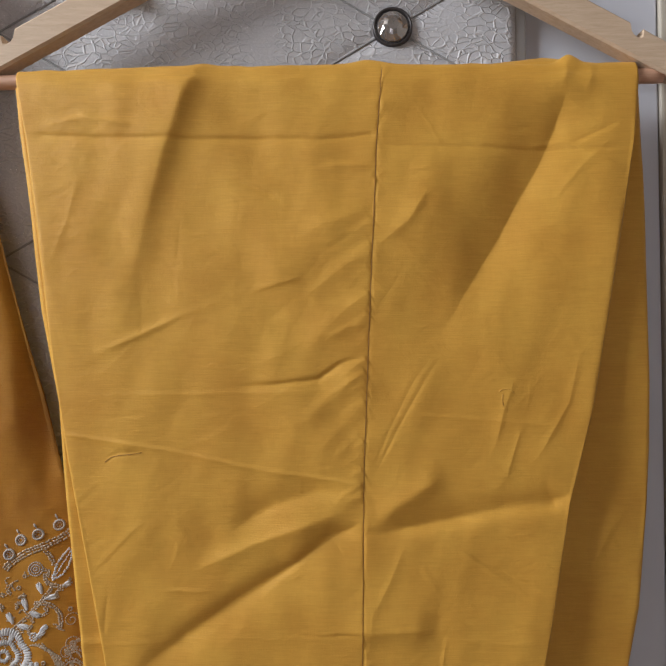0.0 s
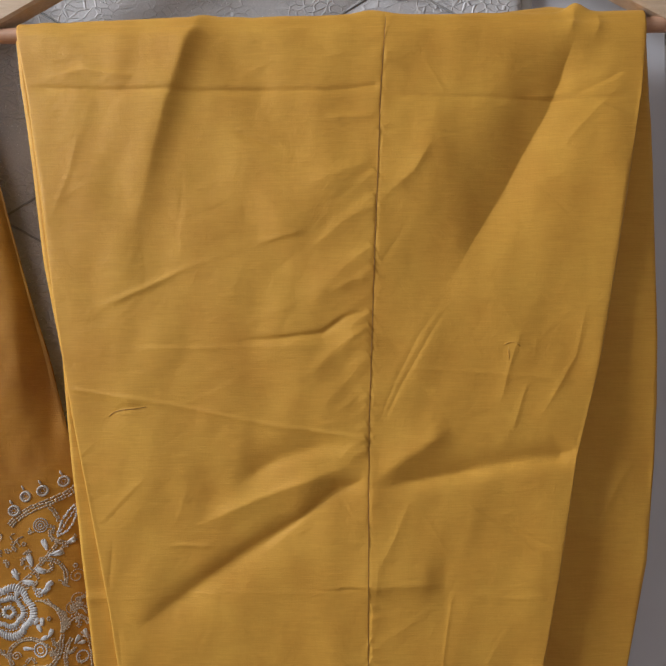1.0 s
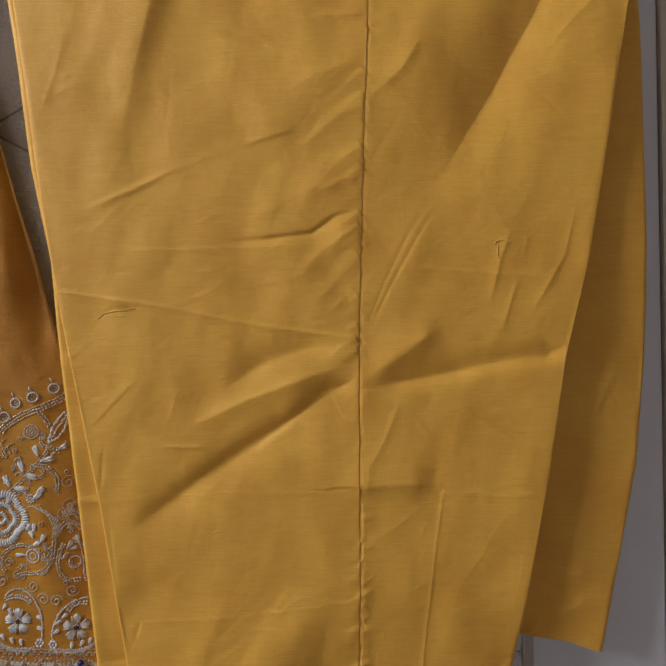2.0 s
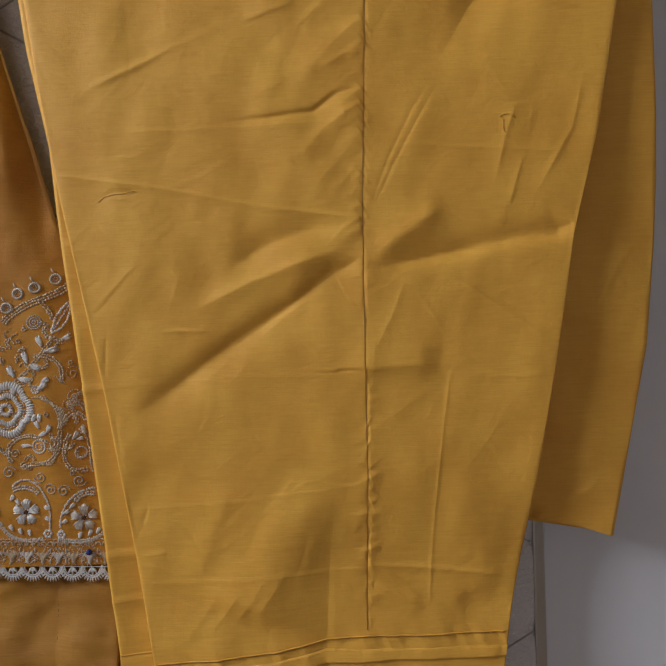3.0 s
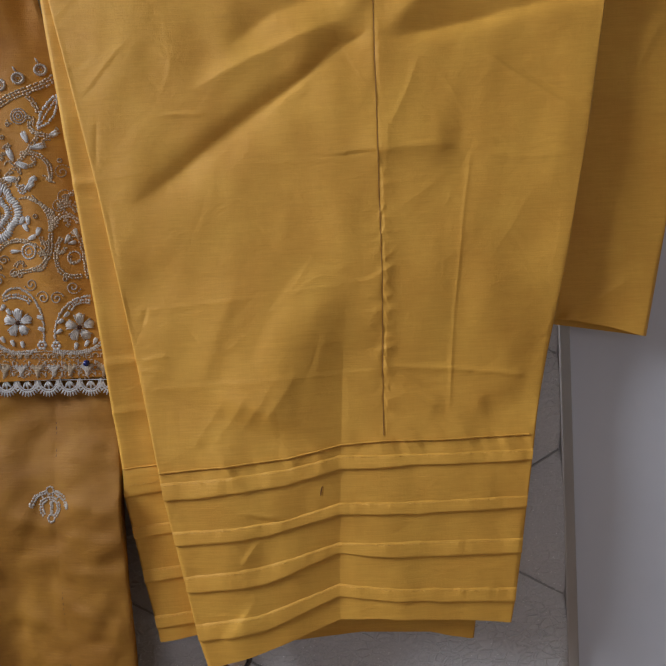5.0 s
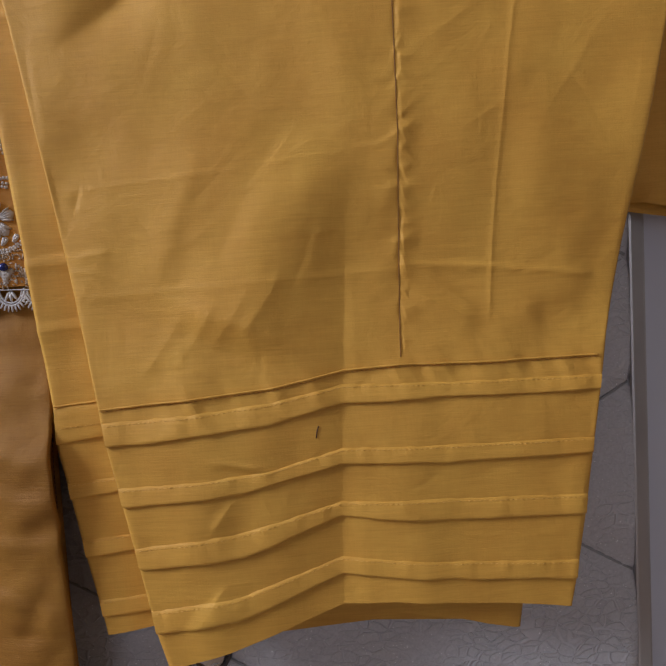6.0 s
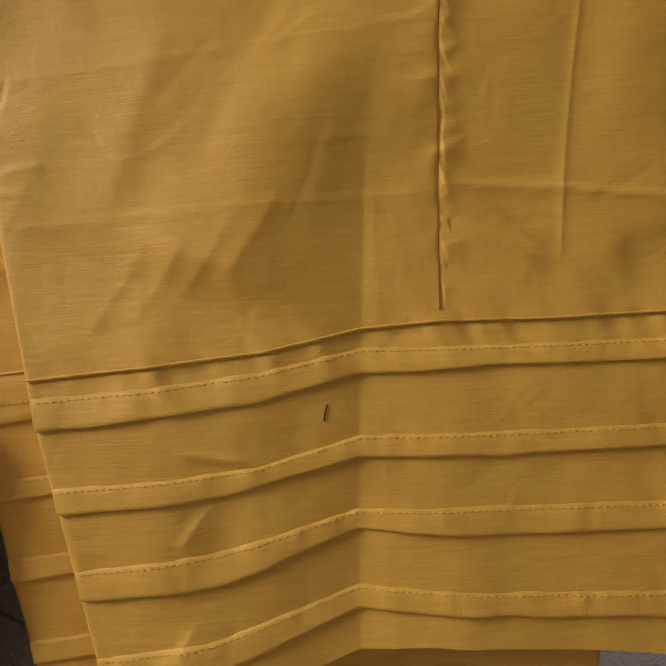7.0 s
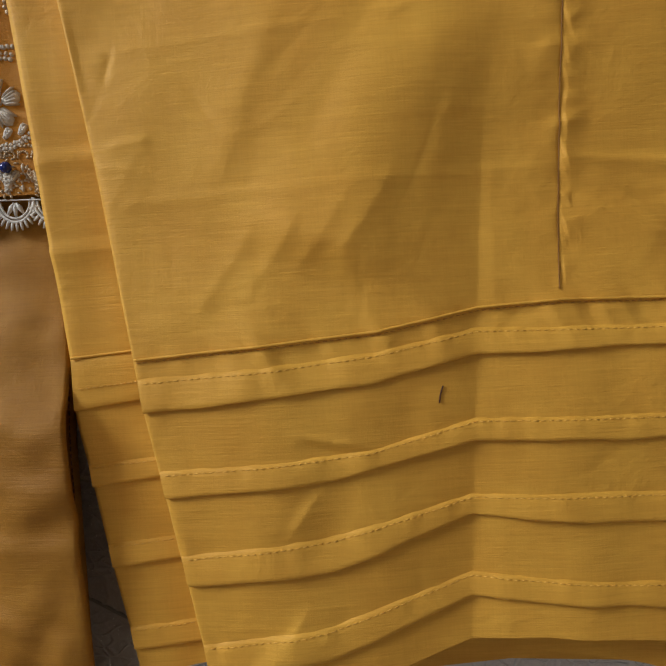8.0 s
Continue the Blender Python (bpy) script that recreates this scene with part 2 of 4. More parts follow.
def fold(d, x, z, height, wide_l, wide_r, *line, ends=(0.35, 0.25), keen=False):
    """Adds to the relief d a ridge (height > 0) or crease along a line, with its own width on either side, dying out at the ends."""
    pts, reach = np.array(line), 5.5 * max(wide_l, wide_r)
    here = (x > pts[:, 0].min() - reach) & (x < pts[:, 0].max() + reach) & (z > pts[:, 1].min() - reach) & (z < pts[:, 1].max() + reach)
    if not here.any():
        return
    x, z = x[here], z[here]
    best, along = np.full(x.shape, 1e9), np.zeros(x.shape)
    side, done = np.zeros(x.shape), 0.0
    for a, b in zip(pts[:-1], pts[1:]):
        e = b - a
        long = float(np.hypot(*e))
        e = e / long
        t = np.clip((x - a[0]) * e[0] + (z - a[1]) * e[1], 0, long)
        off = np.hypot(x - a[0] - t * e[0], z - a[1] - t * e[1])
        near = off < best
        best, along = np.where(near, off, best), np.where(near, done + t, along)
        side = np.where(near, (x - a[0]) * -e[1] + (z - a[1]) * e[0], side)
        done += long
    s = best / (0.78 * np.where(side > 0, wide_l, wide_r))
    if not keen:  # broad folds have round backs
        bend = 0.9 * min(1.0, max(0.0, (min(wide_l, wide_r) - 0.003) / 0.005))
        s = np.sqrt(s * s + bend * bend) - bend
    k = along / done
    fade = np.ones(x.shape)
    if ends[0]:
        fade = fade * ease(k / ends[0])
    if ends[1]:
        fade = fade * ease((1 - k) / ends[1])
    d[here] += height * fade * np.exp(-s) * (1 + 0.5 * s) * np.exp(-0.08 * s * s)


# ---- the room ----
def wall(name, pieces, label, mat=WALL, category="wall"):
    return tagged(part(name, joined(*pieces), mat, smooth=False), label, category, kind="structure")


wall("floor", [box(-1.9, 1.7, -3.1, 0.2, -0.05, 0)], "brown wooden floor of the bedroom", FLOOR, "floor")
wall("ceiling", [box(-1.9, 1.7, -3.1, 0.2, 2.6, 2.65)], "plain pale painted ceiling", category="ceiling")
wall("wall_north", [box(-1.9, 1.7, 0.10, 0.20, 0, 2.6)], "plain grey beige painted wall behind the padded panel")
wall("wall_south", [box(-1.8, -0.95, -3.1, -3.0, 0, 2.6), box(0.25, 1.6, -3.1, -3.0, 0, 2.6), box(-0.95, 0.25, -3.1, -3.0, 2.15, 2.6)],
     "plain grey beige painted wall with an unseen opening behind the fill lamp")
wall("wall_east", [box(1.6, 1.7, -3.1, 0.10, 0, 2.6)], "plain grey beige painted side wall")
wall("wall_west", [box(-1.9, -1.8, -3.1, -1.30, 0, 2.6), box(-1.9, -1.8, -0.30, 0.10, 0, 2.6),
                   box(-1.9, -1.8, -1.30, -0.30, 0, 1.35), box(-1.9, -1.8, -1.30, -0.30, 2.5, 2.6)], "grey beige wall with a window opening")
window = thing("window_1", "white framed window letting in cool daylight", "window", kind="structure")
part("window_frame", joined(box(-1.86, -1.83, -1.30, -1.26, 1.35, 2.5), box(-1.86, -1.83, -0.34, -0.30, 1.35, 2.5),
                            box(-1.86, -1.83, -1.26, -0.34, 1.35, 1.39), box(-1.86, -1.83, -1.26, -0.34, 2.46, 2.5)), LACQUER, window, smooth=False)
part("window_sill", box(-1.83, -1.74, -1.34, -0.26, 1.31, 1.348, 0.004), LACQUER, window, smooth=False)
# unseen doorway, added to frame the fill lamp
fill_doorway = thing("door_1", "unseen white framed doorway around the added fill lamp", "door", kind="structure")
part("door_frame", joined(box(-0.95, -0.90, -3.07, -3.02, 0, 2.15), box(0.20, 0.25, -3.07, -3.02, 0, 2.15), box(-0.90, 0.20, -3.07, -3.02, 2.10, 2.15),
                          box(-0.90, 0.20, -3.07, -3.02, 0, 0.12)), LACQUER, fill_doorway, smooth=False)

# ---- padded panel with crystal buttons ----
BUTTON_X, BUTTON_Z, STEP_X, STEP_Z = 0.036, 1.486, 0.125, 0.0725
panel_x = np.linspace(-1.25, 0.1135, 560)
panel_z = np.linspace(0.36, 1.628, 520)
PX, PZ = np.meshgrid(panel_x, panel_z)


def panel_depth(x, z):
    """Front of the padding: cushions between slanting seams, buttons drawn in."""
    u, v = (x - BUTTON_X) / STEP_X, (z - BUTTON_Z) / STEP_Z
    a, b = (u + v) / 2, (u - v) / 2
    fa, fb = np.abs(a - np.round(a)), np.abs(b - np.round(b))
    near = np.minimum(fa, fb)
    puff = 1 - np.exp(-near / 0.05)
    y = 0.0345 - 0.0020 * puff - 0.0022 * np.sqrt(np.clip(fa * fb * 4, 0, 1))
    y += 0.0005 * np.exp(-(near / 0.010) ** 2)
    y += 0.002 * np.exp(-np.clip(0.1135 - x, 0, 1) / 0.0012)
    y += 0.012 * np.exp(-np.clip(1.628 - z, 0, 1) / 0.0035)
    return y - 0.0006 * smooth_noise(3, x, z, 0.03, 0.02)


panel = thing("padded_panel", "silver crackle leatherette padded panel with slanting tufted seams", "wall panel")
part("padding", grid(PX, panel_depth(PX, PZ), PZ), LEATHER, panel)
part("backing_board", box(-1.25, 0.1135, 0.048, 0.099, 0.0, 1.628), SEAM_DARK, panel, smooth=False)
for rising in (1, -1):
    for k in range(-6, 8):
        z0 = BUTTON_Z + 2 * STEP_Z * k
        xs = np.linspace(-0.45, 0.112, 70)
        zs = z0 + rising * (xs - BUTTON_X) * STEP_Z / STEP_X
        keep = (zs > 0.6) & (zs < 1.62)
        if keep.sum() > 5:
            xs, zs = xs[keep], zs[keep]
            part("piping", tube(np.stack([xs, panel_depth(xs, zs) - 0.0008, zs], 1), 0.0007, 6), PIPING, panel, "grey twisted piping")


def crystal_button(x, z):
    ob = thing("crystal_button", "round faceted crystal button in a dark metal rim", "button", "tufting buttons")
    rows = [(0.0001, 0.0062), (0.0035, 0.0064), (0.0062, 0.0052), (0.0095, 0.0032), (0.0108, 0.0015)]
    sides = 16
    w = np.linspace(0, 2 * np.pi, sides, endpoint=False)
    X, Y, Z = [], [], []
    for k, (r, h) in enumerate(rows):
        turn = w + (k % 2) * np.pi / sides
        X.append(x + r * np.cos(turn)), Z.append(z + r * np.sin(turn)), Y.append(np.full(sides, 0.0335 - h))
    verts, faces = grid(np.array(X), np.array(Y), np.array(Z), True)
    tri = [t for f in faces.tolist() for t in ((f[0], f[1], f[2]), (f[0], f[2], f[3]))]
    part("crystal", (verts, tri), CRYSTAL, ob, "clear cut crystal", smooth=False)
    a = np.linspace(0, 2 * np.pi, 33)[:-1]
    prof = [(0.0108, 0.0332), (0.0108, 0.0310), (0.0116, 0.0303), (0.0124, 0.0308), (0.0127, 0.0335), (0.0122, 0.0365)]
    R = np.array([[x + r * np.cos(a), np.full(32, y), z + r * np.sin(a)] for r, y in prof])
    part("rim", grid(R[:, 0], R[:, 1], R[:, 2], True), RIM, ob, "dark nickel rim")
    return ob


crystal_button(BUTTON_X, BUTTON_Z)
for i, j in ((-1, -9), (0, -8), (-1, -1), (-2, -10)):
    crystal_button(BUTTON_X + i * STEP_X, BUTTON_Z + j * STEP_Z)

# ---- trim and white wardrobe beside the panel ----
tagged(part("trim", box(0.1134, 0.1205, 0.0335, 0.099, 0.0, 2.3, 0.0012), TRIM, smooth=False), "slim grey upright trim beside the padded panel", "trim", kind="structure")
wardrobe = thing("wardrobe", "tall white lacquered wardrobe beside the padded panel", "wardrobe")
part("door", box(0.1212, 0.2065, 0.040, 0.060, 0.08, 2.3, 0.0015), LACQUER, wardrobe, "narrow white lacquered door", smooth=False)
part("edge_strip", box(0.2072, 0.216, 0.037, 0.060, 0.08, 2.3, 0.0012), BEIGE, wardrobe, "beige upright edge strip", smooth=False)
part("door", box(0.2168, 0.75, 0.040, 0.060, 0.08, 2.3, 0.0015), LACQUER, wardrobe, "white lacquered door", smooth=False)
part("carcass", joined(box(0.1212, 0.75, 0.0605, 0.0985, 0.0, 2.3)), LACQUER, wardrobe, smooth=False)


# ---- hangers ----
def coat_hanger():
    ob = thing("coat_hanger", "pale beech wood coat hanger with notched arms and trouser bar", "hanger", "coat hangers")
    cx = -0.008
    xs = np.concatenate([np.linspace(0, 0.165, 24), [0.1795], 0.1795 + 0.0042 * (1 - np.cos(np.linspace(0.3, np.pi, 9))), [0.192, 0.2, 0.21, 0.217]])
    low = 1.5515 - 0.545 * xs - 0.012 * np.exp(-xs / 0.03)
    high = 1.5715 - 0.545 * xs + 0.004 * np.exp(-(xs / 0.05) ** 2)
    high = high - np.where((xs > 0.1798) & (xs < 0.1875), 0.0062 * np.sqrt(np.clip(1 - ((xs - 0.1837) / 0.0042) ** 2, 0, 1)), 0)
    high = high - np.where(xs > 0.2, 0.012 * ((xs - 0.2) / 0.017) ** 2, 0)
    low = low + np.where(xs > 0.2, 0.003 * ((xs - 0.2) / 0.017) ** 2, 0)
    X = np.concatenate([-xs[::-1], xs[1:]]) + cx
    lo, hi = np.concatenate([low[::-1], low[1:]]), np.concatenate([high[::-1], high[1:]])
    sect = [(0.0034, 0), (0.0020, 0.0016), (0.0020, -0.0016), (0.0034, 0), (0.0126, 0), (0.0140, -0.0016), (0.0140, 0.0016), (0.0126, 0)]
    top = [0, 0, 1, 1, 1, 1, 0, 0]
    Y = np.array([[y] * len(X) for y, _ in sect])
    Z = np.array([(hi if t else lo) + s for (_, s), t in zip(sect, top)])
    XX = np.broadcast_to(X, Y.shape)
    v, f = grid(XX.T, Y.T, Z.T, True)
    n = len(X) * 8
    part("shoulder_beam", (v, [*f.tolist(), list(range(8)), list(range(n - 1, n - 9, -1))]), BEECH, ob, smooth=False)
    bx = np.linspace(-0.2065, 0.1925, 60)
    part("trouser_bar", tube([(a, 0.008, 1.4435) for a in bx], 0.0043, 14), DOWEL, ob, "rosy round wooden dowel")
    hook = [(cx, 0.008, 1.560), (cx, 0.008, 1.60), (cx, 0.009, 1.632), (cx, 0.016, 1.655), (cx, 0.032, 1.669), (cx, 0.060, 1.672),
            (cx, 0.088, 1.664), (cx, 0.103, 1.650)]
    part("hook", tube(np.array(hook) + [0, -0.0, 0], 0.0018, 8), STEEL, ob, "steel wire hook")
    return ob


hanger = coat_hanger()
kurta_hanger = copy_thing(hanger, pose(-0.345, 0.0118, 0.066))


# ---- the mustard trousers over the bar ----
def line(axis, *pairs):
    """A line through (z, x) or (x, z) pairs, rounded a little."""
    p = np.array(sorted(pairs))
    return np.interp(axis, p[:, 0], p[:, 1])


def leg_left(z):
    return line(z, (0.845, -0.092), (0.866, -0.0975), (0.893, -0.102), (0.919, -0.1065), (0.944, -0.111), (0.958, -0.113), (1.002, -0.120), (1.049, -0.127),
                (1.110, -0.136), (1.166, -0.146), (1.221, -0.156), (1.287, -0.166), (1.350, -0.173), (1.407, -0.180), (1.447, -0.187))


def leg_right(z):
    return line(z, (0.865, 0.0725), (0.877, 0.0750), (0.904, 0.0795), (0.929, 0.0832), (0.954, 0.0872), (0.976, 0.0911), (1.001, 0.0965), (1.059, 0.108),
                (1.126, 0.121), (1.194, 0.132), (1.249, 0.146), (1.312, 0.157), (1.403, 0.172), (1.446, 0.1755))


def seam_x(z):
    return line(z, (0.9, 0.006), (0.971, 0.008), (1.058, 0.0115), (1.105, 0.012), (1.216, 0.014), (1.326, 0.019), (1.405, 0.023), (1.453, 0.027))


def leg_relief(x, z):
    """How far the front of the leg stands out towards the room."""
    d = np.zeros(np.broadcast(x, z).shape)
    x, z = np.broadcast_arrays(x, z)
    # pinched pleats under the bar and the broad folds that fall from them
    fold(d, x, z, 0.0046, 0.0055, 0.024, (-0.080, 1.451), (-0.088, 1.435), (-0.100, 1.400), (-0.108, 1.371), (-0.118, 1.334), (-0.124, 1.295), ends=(0, 0.8))
    fold(d, x, z, 0.001, 0.008, 0.015, (-0.120, 1.449), (-0.132, 1.432), (-0.147, 1.413))
    fold(d, x, z, -0.0074, 0.014, 0.021, (0.135, 1.439), (0.127, 1.410), (0.117, 1.388), (0.104, 1.366), (0.094, 1.347), (0.072, 1.313), (0.051, 1.277), ends=(0.15, 0.5), keen=True)
    fold(d, x, z, 0.0024, 0.016, 0.022, (0.134, 1.453), (0.124, 1.432), (0.106, 1.410), (0.082, 1.390), (0.060, 1.374), (0.040, 1.338), (0.023, 1.308), ends=(0.1, 0.3))
    fold(d, x, z, 0.0024, 0.003, 0.005, (0.136, 1.453), (0.133, 1.443), (0.128, 1.431), ends=(0, 0.8))
    fold(d, x, z, 0.0013, 0.003, 0.004, (0.146, 1.449), (0.148, 1.442), (0.143, 1.427), ends=(0, 0.9))
    fold(d, x, z, -0.0005, 0.001, 0.002, (0.167, 1.416), (0.148, 1.407), (0.131, 1.400))
    fold(d, x, z, 0.0004, 0.002, 0.002, (0.166, 1.412), (0.143, 1.390), (0.123, 1.368))
    fold(d, x, z, -0.0008, 0.0012, 0.0016, (-0.065, 1.384), (-0.050, 1.378), (-0.031, 1.371))
    fold(d, x, z, -0.0003, 0.0009, 0.0012, (0.058, 1.286), (0.043, 1.265), (0.029, 1.238), (0.017, 1.209))
    fold(d, x, z, -0.0004, 0.0009, 0.0014, (0.062, 1.285), (0.048, 1.263), (0.033, 1.237), (0.019, 1.209))
    fold(d, x, z, 0.0022, 0.01, 0.02, (0.016, 1.369), (-0.006, 1.353), (-0.023, 1.336), (-0.048, 1.319))
    fold(d, x, z, 0.0002, 0.0015, 0.002, (-0.038, 1.324), (-0.087, 1.305), (-0.121, 1.290), (-0.145, 1.278))
    fold(d, x, z, 0.0005, 0.002, 0.0015, (0.088, 1.221), (0.095, 1.250), (0.102, 1.269))
    fold(d, x, z, 0.0044, 0.015, 0.022, (-0.021, 1.065), (-0.038, 1.023), (-0.058, 0.976), ends=(0.35, 0.15))
    fold(d, x, z, -0.0012, 0.006, 0.008, (-0.031, 1.072), (-0.048, 1.040), (-0.066, 1.009))
    fold(d, x, z, 0.001, 0.005, 0.008, (-0.062, 1.065), (-0.078, 1.030), (-0.089, 0.998))
    # long slanting crease with its mates
    fold(d, x, z, -0.0008, 0.0022, 0.0016, (0.014, 1.185), (-0.003, 1.176), (-0.025, 1.161), (-0.049, 1.145), (-0.073, 1.130), ends=(0.1, 0.6), keen=True)
    fold(d, x, z, -0.0035, 0.0085, 0.0046, (0.017, 1.183), (-0.004, 1.178), (-0.025, 1.161), (-0.049, 1.147), (-0.073, 1.131), (-0.097, 1.114), (-0.122, 1.097), (-0.129, 1.088), ends=(0.15, 0.35))
    fold(d, x, z, 0.0022, 0.006, 0.005, (0.015, 1.180), (0.034, 1.195), (0.048, 1.204), (0.062, 1.213))
    fold(d, x, z, 0.0006, 0.001, 0.0014, (0.055, 1.176), (0.072, 1.166), (0.086, 1.156), (0.117, 1.135), keen=True)
    fold(d, x, z, -0.0005, 0.001, 0.0014, (0.084, 1.161), (0.101, 1.151), (0.120, 1.142))
    fold(d, x, z, 0.0003, 0.0009, 0.0009, (0.061, 1.122), (0.055, 1.086), (0.049, 1.038), (0.044, 0.980), ends=(0.1, 0.1))
    fold(d, x, z, -0.0012, 0.008, 0.01, (-0.094, 1.070), (-0.116, 1.054), (-0.139, 1.038))
    fold(d, x, z, 0.0008, 0.0016, 0.003, (0.012, 1.009), (0.025, 1.000), (0.042, 0.987))
    fold(d, x, z, -0.0009, 0.0012, 0.0025, (-0.179, 1.410), (-0.134, 1.407), (-0.087, 1.406), (-0.035, 1.406), (-0.008, 1.405), (0.023, 1.408), ends=(0.05, 0.02))  # pressed creases across
    fold(d, x, z, -0.0005, 0.0010, 0.0020, (0.023, 1.402), (0.097, 1.399), (0.171, 1.399), ends=(0.05, 0.1))
    fold(d, x, z, 0.0003, 0.0010, 0.0020, (-0.159, 1.259), (-0.097, 1.259), (0.015, 1.260))
    fold(d, x, z, 0.0007, 0.0009, 0.0024, (-0.159, 1.237), (-0.098, 1.227), (-0.044, 1.215), (0.015, 1.206), ends=(0.05, 0.05))
    fold(d, x, z, 0.0004, 0.0010, 0.0020, (0.016, 1.248), (0.081, 1.243), (0.147, 1.237))
    fold(d, x, z, 0.0007, 0.0030, 0.0060, (-0.024, 1.309), (-0.001, 1.329), (0.019, 1.341))  # puckers beside the seam
    fold(d, x, z, 0.0010, 0.0050, 0.0070, (-0.026, 1.275), (-0.004, 1.299), (0.018, 1.319))
    fold(d, x, z, 0.0008, 0.0025, 0.0040, (-0.009, 1.289), (0.006, 1.297), (0.017, 1.298))
    fold(d, x, z, -0.0013, 0.0010, 0.0022, (-0.063, 1.263), (-0.039, 1.264), (-0.012, 1.267), (0.001, 1.276), (0.016, 1.280))
    fold(d, x, z, 0.0011, 0.0040, 0.0070, (-0.024, 1.238), (-0.004, 1.258), (0.016, 1.272))
    fold(d, x, z, 0.0009, 0.0040, 0.0070, (-0.015, 1.221), (0.000, 1.238), (0.015, 1.253))
    fold(d, x, z, 0.0006, 0.0030, 0.0060, (-0.005, 1.219), (0.014, 1.238))
    fold(d, x, z, 0.0009, 0.0040, 0.0060, (-0.026, 1.348), (-0.001, 1.358), (0.021, 1.365))
    fold(d, x, z, 0.0008, 0.0020, 0.0030, (-0.013, 1.389), (0.004, 1.390), (0.021, 1.389))
    fold(d, x, z, 0.0010, 0.0040, 0.0030, (0.021, 1.341), (0.041, 1.358), (0.053, 1.377))
    fold(d, x, z, 0.0003, 0.0008, 0.0016, (-0.137, 1.423), (-0.119, 1.423))
    fold(d, x, z, 0.0003, 0.0008, 0.0008, (-0.083, 1.350), (-0.074, 1.351))
    fold(d, x, z, -0.0006, 0.0008, 0.0012, (-0.135, 1.222), (-0.126, 1.226), (-0.112, 1.226))
    fold(d, x, z, 0.0005, 0.0020, 0.0010, (-0.053, 1.317), (-0.019, 1.326))
    fold(d, x, z, 0.0006, 0.0020, 0.0015, (-0.144, 1.281), (-0.114, 1.293), (-0.085, 1.307))
    fold(d, x, z, 0.0003, 0.0015, 0.0015, (-0.168, 1.330), (-0.156, 1.359), (-0.148, 1.389))
    fold(d, x, z, 0.0005, 0.0015, 0.0015, (0.100, 1.399), (0.132, 1.403), (0.168, 1.386))
    fold(d, x, z, 0.0005, 0.0015, 0.0020, (0.140, 1.288), (0.132, 1.252), (0.110, 1.215))
    fold(d, x, z, 0.0005, 0.0015, 0.0020, (0.105, 1.240), (0.095, 1.208))
    fold(d, x, z, 0.0008, 0.0015, 0.0030, (-0.173, 1.414), (-0.146, 1.419), (-0.114, 1.413))
    fold(d, x, z, 0.0018, 0.0060, 0.0035, (0.010, 1.192), (-0.015, 1.185), (-0.049, 1.173), (-0.088, 1.156))
    fold(d, x, z, -0.0025, 0.0050, 0.0070, (0.012, 1.202), (-0.014, 1.202), (-0.038, 1.195), (-0.068, 1.177))
    fold(d, x, z, 0.0009, 0.0040, 0.0050, (0.013, 1.177), (-0.005, 1.174), (-0.016, 1.166), (-0.050, 1.138))
    fold(d, x, z, -0.0034, 0.0065, 0.0040, (0.013, 1.177), (0.038, 1.181), (0.067, 1.186), (0.096, 1.191), (0.132, 1.195), ends=(0.3, 0.1))
    fold(d, x, z, 0.0010, 0.0020, 0.0080, (0.067, 1.187), (0.096, 1.190), (0.131, 1.196))
    fold(d, x, z, -0.0008, 0.0020, 0.0020, (0.120, 1.195), (0.132, 1.199))
    fold(d, x, z, 0.0024, 0.0130, 0.0060, (0.013, 1.122), (0.034, 1.123), (0.057, 1.122), ends=(0, 0.35), keen=True)  # pressed pocket shape beside the seam
    fold(d, x, z, 0.0003, 0.0010, 0.0020, (0.057, 1.118), (0.094, 1.115), (0.120, 1.116))
    fold(d, x, z, 0.0002, 0.0010, 0.0022, (-0.138, 1.116), (-0.080, 1.119), (0.012, 1.119), ends=(0.05, 0.05))
    fold(d, x, z, 0.00025, 0.0010, 0.0022, (-0.126, 1.045), (-0.058, 1.049), (0.010, 1.056), ends=(0.05, 0.05))
    fold(d, x, z, 0.0003, 0.0010, 0.0022, (-0.118, 1.003), (-0.059, 1.005), (0.009, 1.007), ends=(0.05, 0.05))
    fold(d, x, z, 0.0006, 0.0010, 0.0015, (-0.102, 1.147), (-0.074, 1.146))
    fold(d, x, z, 0.0005, 0.0020, 0.0030, (0.015, 1.126), (0.028, 1.150), (0.038, 1.174))
    fold(d, x, z, -0.0004, 0.0010, 0.0012, (-0.133, 1.150), (-0.136, 1.119))
    fold(d, x, z, -0.0003, 0.0010, 0.0012, (-0.131, 1.106), (-0.128, 1.062))
    fold(d, x, z, 0.0003, 0.0020, 0.0010, (-0.144, 1.155), (-0.121, 1.179), (-0.109, 1.188))
    fold(d, x, z, -0.0005, 0.0008, 0.0014, (-0.114, 1.048), (-0.118, 1.036))
    fold(d, x, z, 0.0005, 0.0012, 0.0030, (-0.121, 1.018), (-0.113, 1.020), (-0.103, 1.021))
    fold(d, x, z, 0.0012, 0.0015, 0.0060, (0.009, 1.000), (0.028, 0.991), (0.043, 0.983))
    fold(d, x, z, 0.0008, 0.0010, 0.0020, (0.008, 1.009), (0.044, 1.006), (0.089, 1.000), ends=(0.05, 0.1))
    fold(d, x, z, -0.0009, 0.0080, 0.0070, (0.092, 0.991), (0.075, 0.984), (0.060, 0.982))
    fold(d, x, z, 0.0009, 0.0060, 0.0070, (0.089, 0.994), (0.067, 0.993), (0.053, 0.982))
